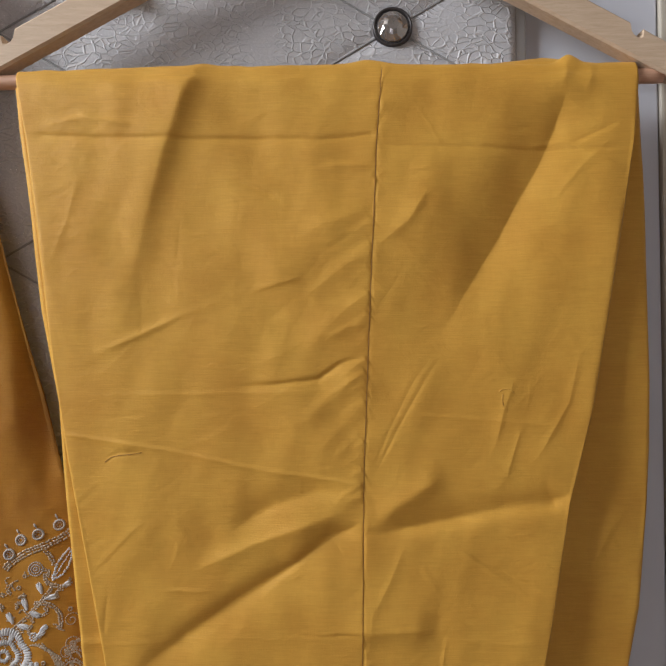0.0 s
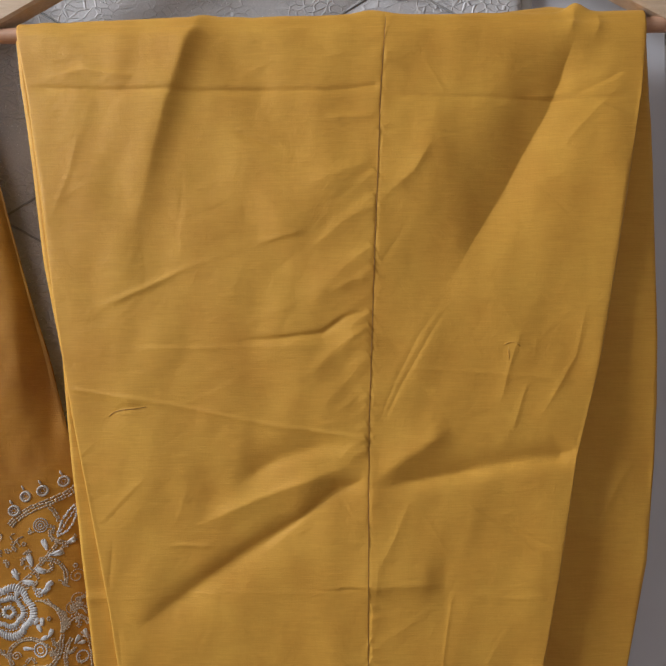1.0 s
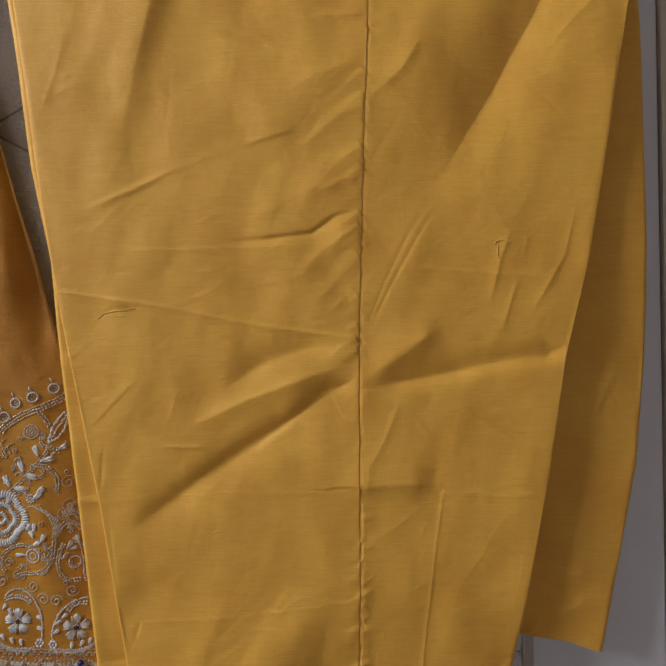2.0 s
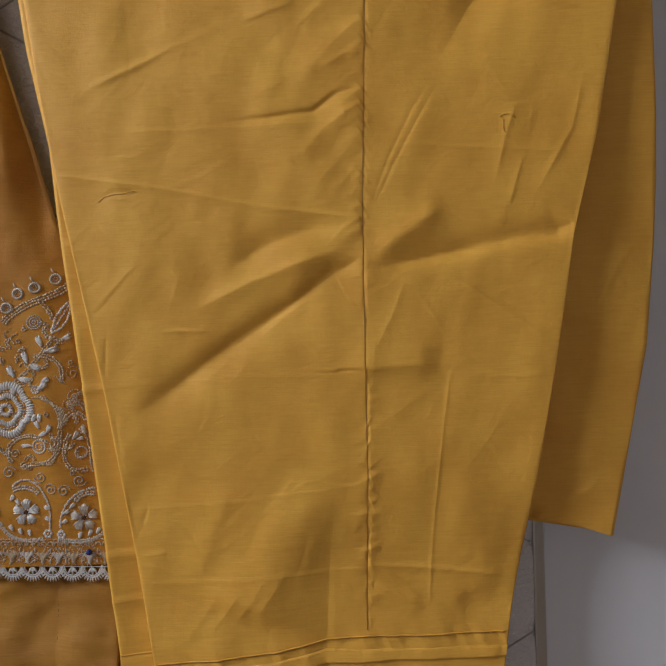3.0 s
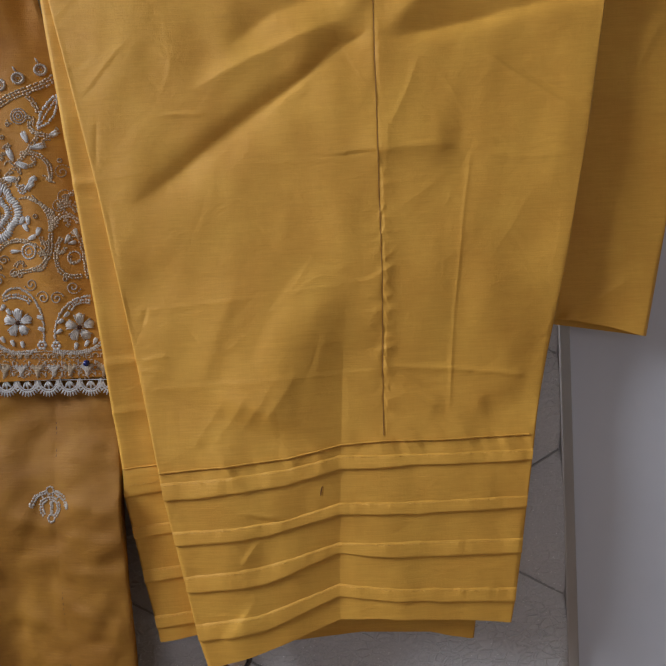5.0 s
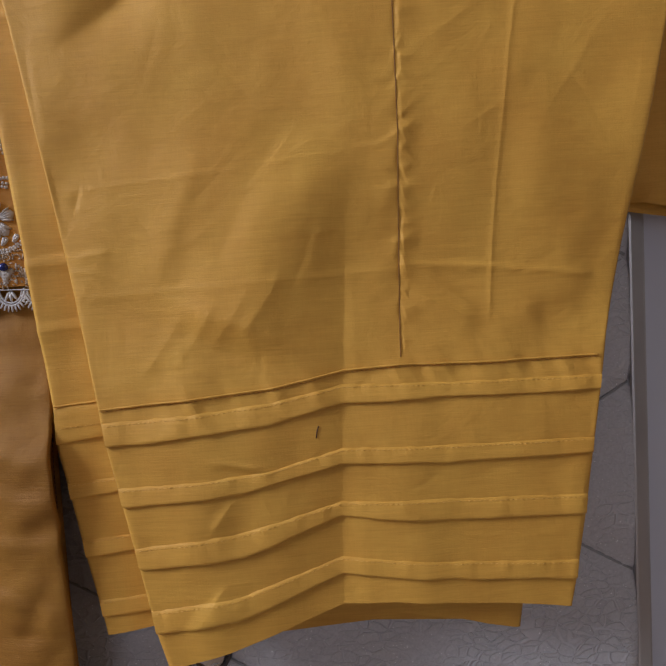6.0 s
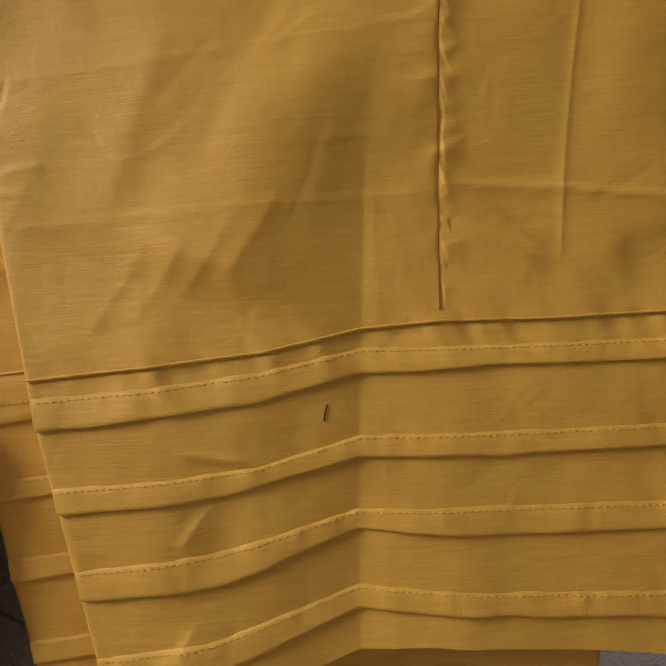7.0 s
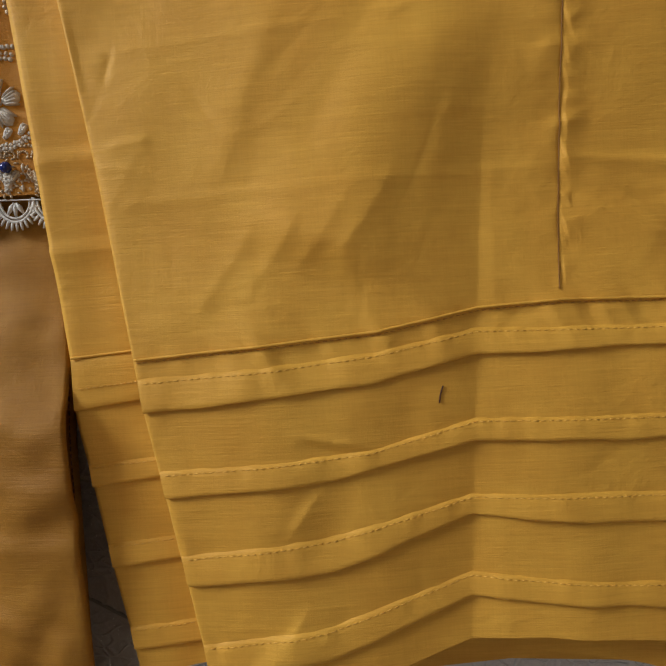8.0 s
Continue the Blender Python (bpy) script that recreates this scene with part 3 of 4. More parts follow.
    fold(d, x, z, 0.0010, 0.0020, 0.0050, (0.008, 1.039), (0.018, 1.039), (0.027, 1.037), ends=(0, 0.9))
    fold(d, x, z, 0.0009, 0.0012, 0.0040, (0.009, 1.018), (0.019, 1.018), ends=(0, 0.9))
    fold(d, x, z, 0.0009, 0.0020, 0.0050, (0.012, 1.060), (0.021, 1.064), ends=(0, 0.9))
    fold(d, x, z, 0.0009, 0.010, 0.0014, (-0.065, 0.888), (-0.073, 0.877), (-0.080, 0.869), (-0.088, 0.865))
    fold(d, x, z, 0.0006, 0.001, 0.002, (-0.075, 0.936), (-0.062, 0.934), (-0.046, 0.931), keen=True)
    fold(d, x, z, -0.0006, 0.0012, 0.002, (-0.069, 0.935), (-0.061, 0.931), (-0.048, 0.928))
    fold(d, x, z, 0.0008, 0.0014, 0.010, (-0.073, 0.905), (-0.066, 0.914), (-0.061, 0.921))
    fold(d, x, z, 0.0006, 0.003, 0.0055, (-0.047, 1.008), (-0.056, 0.993), (-0.069, 0.977))
    fold(d, x, z, 0.0006, 0.003, 0.0055, (-0.060, 1.003), (-0.069, 0.989), (-0.082, 0.972))
    fold(d, x, z, 0.0006, 0.003, 0.0055, (-0.074, 0.999), (-0.084, 0.984), (-0.097, 0.967))
    fold(d, x, z, 0.0006, 0.003, 0.0055, (-0.034, 1.013), (-0.043, 0.998), (-0.056, 0.982))
    # pressed centre crease, drawn in towards the hem
    fold(d, x, z, -0.0050, 0.0180, 0.0420, (-0.0215, 0.850), (-0.019, 0.909), (-0.015, 0.968), (-0.011, 1.020), (-0.005, 1.075), ends=(0, 0.45), keen=True)
    fold(d, x, z, 0.0014, 0.0140, 0.0140, (-0.070, 0.850), (-0.078, 0.91), (-0.080, 0.965), ends=(0, 0.5))
    fold(d, x, z, 0.0016, 0.0080, 0.0080, (0.012, 0.870), (0.012, 0.925), (0.010, 0.955), ends=(0, 0.3))
    # long seam with its puckers
    s = x - seam_x(z)
    free = ease((z - hem_line(x)) / 0.003)
    d += free * -0.00022 * np.exp(-np.abs(s) / 0.0004)
    slant = z + 0.35 * np.abs(s)
    pucker = smooth_noise(11, x * 0, slant, 1, 0.0075) + 0.6 * smooth_noise(12, x * 0, slant, 1, 0.0042)
    d += free * 0.0005 * np.exp(-np.abs(s) / 0.005) * (1 - np.exp(-np.abs(s) / 0.0012)) * pucker
    dice = random.Random(3)
    zp = 0.978
    while zp < 1.43:  # short puckers: on the pocket side below, on the other side above
        low = zp < 1.115
        sx, run = float(seam_x(zp)), dice.uniform(0.004, 0.011) if low else dice.uniform(0.006, 0.012)
        fold(d, x, z, dice.uniform(0.0003, 0.0008) * (1 if low else 0.4), 0.0016, 0.0034, (sx + 0.0010, zp), (sx + 0.6 * run, zp + dice.uniform(-0.001, 0.002)),
             (sx + run, zp + dice.uniform(-0.002, 0.003)), ends=(0.1, 0.9))
        if 1.17 < zp < 1.39 and dice.random() < 0.7:
            run = dice.uniform(0.008, 0.024)
            fold(d, x, z, dice.uniform(0.0001, 0.0010), 0.0045, 0.0024, (sx - 0.0006, zp), (sx - 0.5 * run, zp - dice.uniform(0.2, 0.4) * run),
                 (sx - run, zp - dice.uniform(0.5, 0.9) * run), ends=(0.05, 0.9))
        zp += dice.uniform(0.004, 0.009)
    # many faint creases of handled cotton
    dice = random.Random(7)
    for k in range(300):
        cx, cz, w = dice.uniform(-0.17, 0.16), dice.uniform(0.90, 1.44), dice.choice((0.05, 0.1, 0.5, 0.8, 1.1, 1.5, 2.2, 3.0)) + dice.uniform(-0.15, 0.15)
        r, up = dice.uniform(0.006, 0.030), dice.choice((-1, 1)) * dice.uniform(0.00006, 0.00020)
        fold(d, x, z, up, dice.uniform(0.0006, 0.0014), dice.uniform(0.0008, 0.0022), (cx - r * math.cos(w), cz - r * math.sin(w)),
             (cx + 0.06 * r * math.sin(w), cz - 0.06 * r * math.cos(w)), (cx + r * math.cos(w), cz + r * math.sin(w)), ends=(0.5, 0.5))
    # small general crumple
    d += 0.0008 * smooth_noise(21, x + 0.45 * z, z, 0.026, 0.055) + 0.0005 * smooth_noise(24, x - 0.3 * z, z + 0.5 * x, 0.017, 0.04) + 0.0003 * smooth_noise(22, x, z - 0.4 * x, 0.013, 0.024)
    d += 0.00004 * smooth_noise(23, x, z, 0.005, 0.011)
    # gathers above and below the stitched hem line
    h = z - hem_line(x)
    d += 0.0008 * np.exp(-np.abs(h + 0.003) / 0.005) * smooth_noise(31, x + 0.5 * h, z * 0, 0.0048, 1) - 0.00012 * np.exp(-np.abs(h + 0.0007) / 0.0004)
    for top, lip in TUCKS[1:]:
        g = z - top(x)
        d += 0.0003 * np.exp(-np.abs(g) / 0.004) * smooth_noise(33, x + 0.4 * g, z * 0 + top(z * 0), 0.0055, 1)
    near = np.minimum(x - leg_left(z), leg_right(z) - x)
    # the half beside the seam turns a little away from the window towards the hem
    turned = 0.085 * np.clip(x + 0.010, 0, 1) * ease((1.07 - z) / 0.09)
    return np.clip(d, -0.0098, 0.02) * ease(near / 0.004 + 0.3) + 0.0070 * ease((1.02 - z) / 0.08) - turned


def hem_line(x):
    return line(x, (-0.115, 0.9585), (-0.073, 0.961), (-0.044, 0.963), (-0.015, 0.968), (0.008, 0.969), (0.04, 0.968), (0.09, 0.968))


def hem_foot(x):
    return line(x, (-0.1, 0.850), (-0.092, 0.8505), (-0.068, 0.8565), (-0.044, 0.864), (-0.021, 0.8720), (0.0, 0.8722), (0.024, 0.8708), (0.05, 0.8682), (0.075, 0.8645))


TUCKS = (
    (lambda x: line(x, (-0.115, 0.9533), (-0.075, 0.955), (-0.045, 0.9575), (-0.016, 0.9625), (0.026, 0.961), (0.09, 0.960)),
     lambda x: line(x, (-0.115, 0.9435), (-0.075, 0.946), (-0.045, 0.949), (-0.016, 0.955), (0.026, 0.955), (0.09, 0.954))),
    (lambda x: line(x, (-0.115, 0.9265), (-0.076, 0.928), (-0.047, 0.930), (-0.017, 0.937), (0.025, 0.936), (0.09, 0.935)),
     lambda x: line(x, (-0.115, 0.9185), (-0.058, 0.922), (-0.018, 0.931), (0.025, 0.929), (0.09, 0.929))),
    (lambda x: line(x, (-0.115, 0.901), (-0.059, 0.906), (-0.019, 0.915), (0.024, 0.914), (0.09, 0.912)),
     lambda x: line(x, (-0.115, 0.892), (-0.060, 0.896), (-0.019, 0.909), (0.024, 0.905), (0.09, 0.904))),
    (lambda x: line(x, (-0.115, 0.873), (-0.061, 0.880), (-0.020, 0.892), (0.023, 0.888), (0.09, 0.884)),
     lambda x: line(x, (-0.115, 0.864), (-0.062, 0.870), (-0.020, 0.885), (0.023, 0.881), (0.09, 0.876))),
)

BAR_Z, BAR_Y = 1.4435, 0.008


def over_bar_top(x):
    """Height of the cloth where it runs over the bar, with its pinched humps."""
    return (1.4495 + 0.0018 * ease((x + 0.18) / 0.09) + 0.0016 * np.exp(-((x + 0.078) / 0.006) ** 2) + 0.0032 * np.exp(-((x - 0.018) / 0.012) ** 2)
            + 0.0052 * np.exp(-((x - 0.137) / 0.006) ** 2) + 0.0004 * smooth_noise(41, x, x * 0, 0.01, 1))


def cloth_tube(left, right, foot, relief, y_front, y_back, rows, cols, over=True, top=1.449, edge=0.0005, seam=None):
    """A flattened leg: front with its relief, folded edges, plain back; it may run over the bar."""
    u = np.linspace(0, 1, cols)
    v = np.linspace(0, 1, rows)
    xf = left(0.86) + u * (right(0.86) - left(0.86))
    if seam:
        xf = np.concatenate([np.linspace(left(0.86), seam(0.86), cols // 2), np.linspace(seam(0.86), right(0.86), cols // 2)[1:]])
    zb = foot(xf)
    z = (BAR_Z if over else top) + v[:, None] * (zb - (BAR_Z if over else top))[None, :]
    if not seam:
        x = left(z) + u[None, :] * (right(z) - left(z))
    else:  # columns run along the seam and crowd beside it
        half = cols // 2
        zl, zr = z[:, :half], z[:, half:]
        k = np.linspace(0, 1, half)
        lean = np.concatenate([k[:-4] / k[-5] * 0.9935, [0.9965, 0.9984, 0.9994, 1.0]])
        x = np.hstack([left(zl) + lean[None, :] * (seam(zl) - left(zl)), right(zr) - lean[::-1][None, 1:] * (right(zr) - seam(zr))])
        cols = x.shape[1]
    near = np.minimum(x - left(z), right(z) - x)
    y = y_front - relief(x, z) + edge * np.exp(-near / 0.0009)
    if over:
        y = y + (0.0028 - y) * np.exp(-np.clip(BAR_Z - z, 0, 1) / 0.004) * 0.5
        y = np.minimum(y, 0.0026 + 0.6 * np.clip(BAR_Z - 0.004 - z, 0, 1))
        a = np.linspace(np.pi, 0, 13)[:-1][:, None]
        c = np.cos(a)
        arc = np.where(c < 0, BAR_Y - c * 0.0085, BAR_Y - c * (BAR_Y - y[:1]))
        high = over_bar_top(x[:1]) - BAR_Z
        x, y, z = np.vstack([np.repeat(x[:1], 12, 0), x]), np.vstack([arc, y]), np.vstack([BAR_Z + np.sin(a) * high, z])
    ub = np.linspace(0.97, 0.03, 9)
    xb = x[:, :1] + (x[:, -1:] - x[:, :1]) * ub[None, :]
    zb2 = z[:, -1:] + (z[:, :1] - z[:, -1:]) * np.linspace(0.03, 0.97, 9)[None, :]
    yb = np.maximum(np.full(xb.shape, y_back), 0)
    if over:
        yb[:12] = y[:12, :1] + 0.0006
        zb2[:12] = z[:12, ::-1][:, np.linspace(0, cols - 1, 9).astype(int)] - 0.0012
    return grid(np.hstack([x, xb]), np.hstack([y, yb]), np.hstack([z, zb2]), True)


trousers = thing("trousers", "mustard yellow cotton trousers with pin tucked hems hanging over the bar", "trousers")
part("front_leg", cloth_tube(leg_left, leg_right, hem_foot, leg_relief, -0.0010, 0.0092, 680, 420, seam=seam_x), YELLOW, trousers)


def tuck(top, bottom, left, right, relief, y0, proud, parent, seed, cols=150):
    """A sewn tuck: a band of cloth lying flat on the leg with a free, slightly wavy lower lip."""
    u = np.linspace(0, 1, cols)
    mid = float(np.mean(top(np.array([left(0.9), 0.0]))))
    x0 = left(mid) + 0.0004 + u * (right(mid) - left(mid) - 0.0008)
    t, b = top(x0), bottom(x0) + 0.00035 * smooth_noise(seed, x0, x0 * 0, 0.012, 1)
    X, Y, Z = [], [], []
    for k, (f, lift) in enumerate([(0.0, -0.0003), (0.05, 0.0001), (0.12, 0.0004), (0.3, 0.0006), (0.6, 0.0008), (0.85, 0.0010), (0.97, 0.0010), (1.0, 0.0008), (0.99, 0.0004), (0.85, 0.0001)]):
        z = t + (b - t) * f
        x = left(z) + 0.0003 + u * (right(z) - left(z) - 0.0006)
        wave = 0.0004 * smooth_noise(seed + 1, x, z, 0.009, 0.05) * f
        ripple = 0.00034 * smooth_noise(seed + 2, x, z * 0, 0.0036, 1) * (1 - f)
        near = np.minimum(x - left(z), right(z) - x)
        y = y0 - relief(x, z) + 0.0005 * np.exp(-near / 0.0009)
        X.append(x), Y.append(y - (lift * proud + wave + ripple)), Z.append(z)
    return part("tuck", grid(np.array(X), np.array(Y), np.array(Z)), YELLOW, parent)


for k, (a, b) in enumerate(TUCKS):
    tuck(a, b, leg_left, leg_right, leg_relief, -0.0012, 1.15, trousers, 50 + 5 * k)


# second leg lies behind the first, a little to its outer side
def back_left(z):
    return line(z, (0.85, -0.1210), (0.867, -0.1235), (0.894, -0.1285), (0.919, -0.1325), (0.942, -0.1360), (0.959, -0.1360), (1.019, -0.1415), (1.093, -0.1485),
                (1.147, -0.1535), (1.196, -0.1585), (1.254, -0.1630), (1.308, -0.1730), (1.365, -0.1790), (1.415, -0.1860), (1.449, -0.1890))


def back_right(z):
    return line(z, (0.85, 0.053), (0.96, 0.07), (1.1, 0.10), (1.25, 0.13), (1.45, 0.165))


def back_relief(x, z):
    d = 0.0008 * smooth_noise(61, x + 0.2 * z, z, 0.02, 0.05) + 0.0030 + 0.0045 * np.exp(-np.clip(x - back_left(z), 0, 1) / 0.035)
    d = d + 0.0004 * smooth_noise(62, x, z, 0.008, 0.02)
    for zc, up in ((1.017, 0.0012), (1.115, 0.001), (0.99, 0.0008), (1.20, 0.0008)):
        fold(d, x, z, up, 0.0012, 0.003, (-0.15, zc), (-0.10, zc + 0.004), ends=(0, 0))
    return d


def back_foot(x):
    return line(x, (-0.121, 0.8595), (-0.104, 0.8615), (-0.06, 0.866), (-0.0129, 0.8627), (0.0029, 0.8614), (0.0249, 0.8574), (0.0405, 0.8541), (0.0527, 0.8520))


part("back_leg", cloth_tube(back_left, back_right, back_foot, back_relief, 0.0108, 0.0145, 300, 150, over=False, top=1.4385), YELLOW, trousers)
BACK_TUCKS = ((0.9595, 0.9430), (0.9265, 0.9190), (0.9015, 0.8935), (0.8745, 0.8665))


def back_tuck(high, low_end, rise):
    return lambda x: line(x, (-0.14, high + low_end), (-0.10, high + rise), (0.1, high + rise + 0.001))


for k, (a, b) in enumerate(BACK_TUCKS):
    tuck(back_tuck(a, -0.0005, 0.002), back_tuck(b, 0, 0.0035), back_left, back_right, back_relief, 0.0106, 1.1, trousers, 80 + 5 * k, 80)


# the waist end hangs down behind the bar
def waist_left(z):
    return line(z, (1.02, 0.075), (1.05, 0.072), (1.45, -0.15))


def waist_right(z):
    return line(z, (1.0, 0.1530), (1.017, 0.1565), (1.072, 0.1675), (1.128, 0.1785), (1.187, 0.1840), (1.225, 0.1860), (1.263, 0.1865), (1.364, 0.1855), (1.445, 0.1825))


def waist_relief(x, z):
    d = 0.0020 * smooth_noise(71, x + 0.4 * z, z, 0.03, 0.08) + 0.0004 * smooth_noise(72, x - 0.3 * z, z, 0.012, 0.02) + 0.003 * ease((x - leg_right(z) - 0.02) / 0.03) * ease((z - 1.15) / 0.2)
    fold(d, x, z, 0.0050, 0.012, 0.018, (0.171, 1.409), (0.171, 1.312), (0.167, 1.240), (0.164, 1.191), ends=(0.1, 0.3))
    fold(d, x, z, 0.0006, 0.0016, 0.0022, (0.145, 1.243), (0.157, 1.232), (0.162, 1.226), (0.170, 1.234))
    fold(d, x, z, 0.0009, 0.002, 0.003, (0.174, 1.190), (0.161, 1.175), (0.154, 1.161), (0.144, 1.146))
    fold(d, x, z, -0.0006, 0.002, 0.003, (0.171, 1.160), (0.164, 1.170), (0.156, 1.158))
    fold(d, x, z, 0.0006, 0.0012, 0.003, (0.106, 1.066), (0.125, 1.062), (0.153, 1.064), ends=(0.2, 0.2))
    fold(d, x, z, -0.0006, 0.002, 0.003, (0.112, 1.083), (0.135, 1.079), (0.159, 1.080))
    fold(d, x, z, 0.0012, 0.003, 0.004, (0.109, 1.032), (0.129, 1.038), (0.151, 1.051))
    fold(d, x, z, -0.003, 0.004, 0.006, (0.103, 1.041), (0.106, 1.038), (0.112, 1.028))
    return d


def waist_foot(x):
    return line(x, (0.075, 1.031), (0.111, 1.0275), (0.132, 1.0225), (0.150, 1.0165), (0.155, 1.0155))


def plain_tube(left, right, foot, relief, y_front, y_back, top, rows, cols, thin=False):
    """A flattened tube of cloth; a thin one keeps its back close behind its front."""
    u, v = np.linspace(0, 1, cols), np.linspace(0, 1, rows)
    low = foot(left(0.0) + u * (right(0.0) - left(0.0)))
    z = top + v[:, None] * (low - top)[None, :]
    x = left(z) + u[None, :] * (right(z) - left(z))
    near = np.minimum(x - left(z), right(z) - x)
    y = y_front - relief(x, z) * (1 if thin else ease(near / 0.004 + 0.25)) + 0.0008 * np.exp(-near / 0.0009)
    n = cols if thin else 9
    ub = np.linspace(0.97, 0.03, n)
    xb = x[:, :1] + (x[:, -1:] - x[:, :1]) * ub[None, :]
    zb = z[:, -1:] + (z[:, :1] - z[:, -1:]) * np.linspace(0.03, 0.97, n)[None, :]
    yb = np.full(xb.shape, y_back) - (relief(xb, zb) if thin else 0)
    return grid(np.hstack([x, xb]), np.hstack([y, yb]), np.hstack([z, zb]), True)


part("waist_end", plain_tube(waist_left, waist_right, waist_foot, waist_relief, 0.0165, 0.0222, 1.4435, 260, 170), YELLOW, trousers)


def dashes(points, spacing, long, radius, y_of):
    """Short sewn stitches along a line of (x, z)."""
    p = np.array(points)
    run = np.r_[0, np.cumsum(np.hypot(*np.diff(p, axis=0).T))]
    high = np.broadcast_to(y_of(p[:, 0], p[:, 1]), (len(p),))
    out = []
    for s in np.arange(spacing / 2, run[-1], spacing):
        ends = [np.array([np.interp(q, run, p[:, 0]), np.interp(q, run, p[:, 1])]) for q in (s - long / 2, s, s + long / 2)]
        pts = [(e[0], np.interp(q, run, high) - h, e[1]) for e, h, q in zip(ends, (0.0, radius * 0.9, 0.0), (s - long / 2, s, s + long / 2))]
        out.append(tube(pts, radius, 5))
    return joined(*out)


def on_leg(x, z):
    return -0.00115 - leg_relief(np.atleast_1d(x), np.atleast_1d(z))


hx = np.linspace(-0.1125, 0.0868, 240)
seam_z = np.linspace(0.972, 1.4465, 420)
part("seam_thread", tube(np.stack([seam_x(seam_z), on_leg(seam_x(seam_z), seam_z) - 0.0001, seam_z], 1), 0.00015, 6), BROWN_THREAD, trousers, "brown thread of the long seam")
part("hem_piping", tube(np.stack([hx, on_leg(hx, hem_line(hx)) - 0.0005, hem_line(hx)], 1), 0.00045, 7), YELLOW, trousers, "thin mustard piping above the tucks")
part("topstitching", dashes(np.stack([hx, hem_line(hx) - 0.0009], 1), 0.0019, 0.0011, 0.00012, lambda x, z: on_leg(x, z) - 0.0001), HEM_THREAD, trousers, "small brown stitches under the piping")


def tuck_stitches(top, lip, left, right, relief, y0, seed, share):
    """A row of small stitches across a tuck, at a share of its height."""
    mid = float(np.ravel(top(np.array([left(0.9)])))[0])
    x = np.linspace(left(mid) + 0.002, right(mid) - 0.002, 260)
    z = (1 - share) * top(x) + share * lip(x)
    wave = 0.0004 * smooth_noise(seed + 1, x, z, 0.009, 0.05) * share + 0.00034 * smooth_noise(seed + 2, x, z * 0, 0.0036, 1) * (1 - share)
    lift = 0.0004 + 0.00105 * (share - 0.12)
    y = y0 - relief(x, z) - lift * 1.12 - wave
    return dashes(np.stack([x, z], 1), 0.0021, 0.0014, 0.00011, lambda a, b: y - 0.00004)


for k, (top, lip) in enumerate(TUCKS):
    part("tuck_stitching", tuck_stitches(top, lip, leg_left, leg_right, leg_relief, -0.0012, 50 + 5 * k, 0.16), STITCH, trousers, "pale mustard tuck stitching")
for k, (a, b) in enumerate(BACK_TUCKS):
    part("tuck_stitching", tuck_stitches(back_tuck(a, -0.0005, 0.002), back_tuck(b, 0, 0.0035), back_left, lambda z: back_left(z) + 0.05, back_relief, 0.0106, 80 + 5 * k, 0.6 if k == 0 else 0.16),
         STITCH, trousers, "pale mustard tuck stitching")
bx = np.linspace(back_left(0.9595) + 0.0006, -0.085, 90)
bz = back_tuck(0.9595, -0.0005, 0.002)(bx)
part("hem_piping", tube(np.stack([bx, 0.0103 - back_relief(bx, bz), bz], 1), 0.00042, 7), YELLOW, trousers, "thin mustard piping above the tucks")


def loose_thread(points, radius, mat, label):
    p = [(x, on_leg(x, z)[0] - 0.0001, z) for x, z in points]
    part("loose_thread", tube(p, radius, 6), mat, trousers, label)


loose_thread([(-0.0262, 0.9468), (-0.0270, 0.9445), (-0.0274, 0.9420)], 0.00022, DARK_THREAD, "dark loose thread end")
loose_thread([(0.0915, 1.2588), (0.0935, 1.2602), (0.0965, 1.2604), (0.0988, 1.2592), (0.1000, 1.2580)], 0.00020, STITCH, "loose mustard thread")
loose_thread([(0.0935, 1.2575), (0.0933, 1.2540), (0.0938, 1.2505)], 0.00018, STITCH, "loose mustard thread")
loose_thread([(-0.1345, 1.2205), (-0.131, 1.2232), (-0.126, 1.2243), (-0.120, 1.2247), (-0.113, 1.2258)], 0.00015, BROWN_THREAD, "brown loose thread")


# ---- the embroidered tunic and the layer under it ----
def tunic_right(z):
    return line(z, (0.99, -0.118), (1.10, -0.138), (1.219, -0.1665), (1.257, -0.1765), (1.275, -0.182), (1.304, -0.190), (1.333, -0.1975), (1.364, -0.205), (1.40, -0.216), (1.45, -0.224), (1.52, -0.222))


def tunic_left(z):
    return -0.690 - tunic_right(z)


def tunic_relief(x, z):
    d = 0.0012 * smooth_noise(91, x + 0.2 * z, z, 0.018, 0.08) + 0.0004 * smooth_noise(92, x, z, 0.008, 0.012)
    fold(d, x, z, 0.0035, 0.006, 0.010, (-0.215, 1.40), (-0.196, 1.29), (-0.190, 1.20), ends=(0.1, 0.3))
    fold(d, x, z, -0.0030, 0.006, 0.006, (-0.205, 1.37), (-0.180, 1.27), (-0.172, 1.18), ends=(0.1, 0.3))
    fold(d, x, z, 0.0020, 0.006, 0.006, (-0.235, 1.42), (-0.225, 1.20), (-0.225, 1.0), ends=(0.1, 0.1))
    roll = np.clip((x - tunic_right(z) + 0.040) / 0.040, 0, 1)
    return d * ease((z - 1.0) / 0.08 + 0.25) - 0.0085 * roll ** 2 * ease((z - 1.0) / 0.1 + 0.2)


TUNIC_Y = 0.0120


def tunic_y(x, z):
    return TUNIC_Y - tunic_relief(np.array([x]), np.array([z]))[0]


tunic = thing("kurta", "mustard kurta with cream floral embroidery and white lace hem", "kurta")
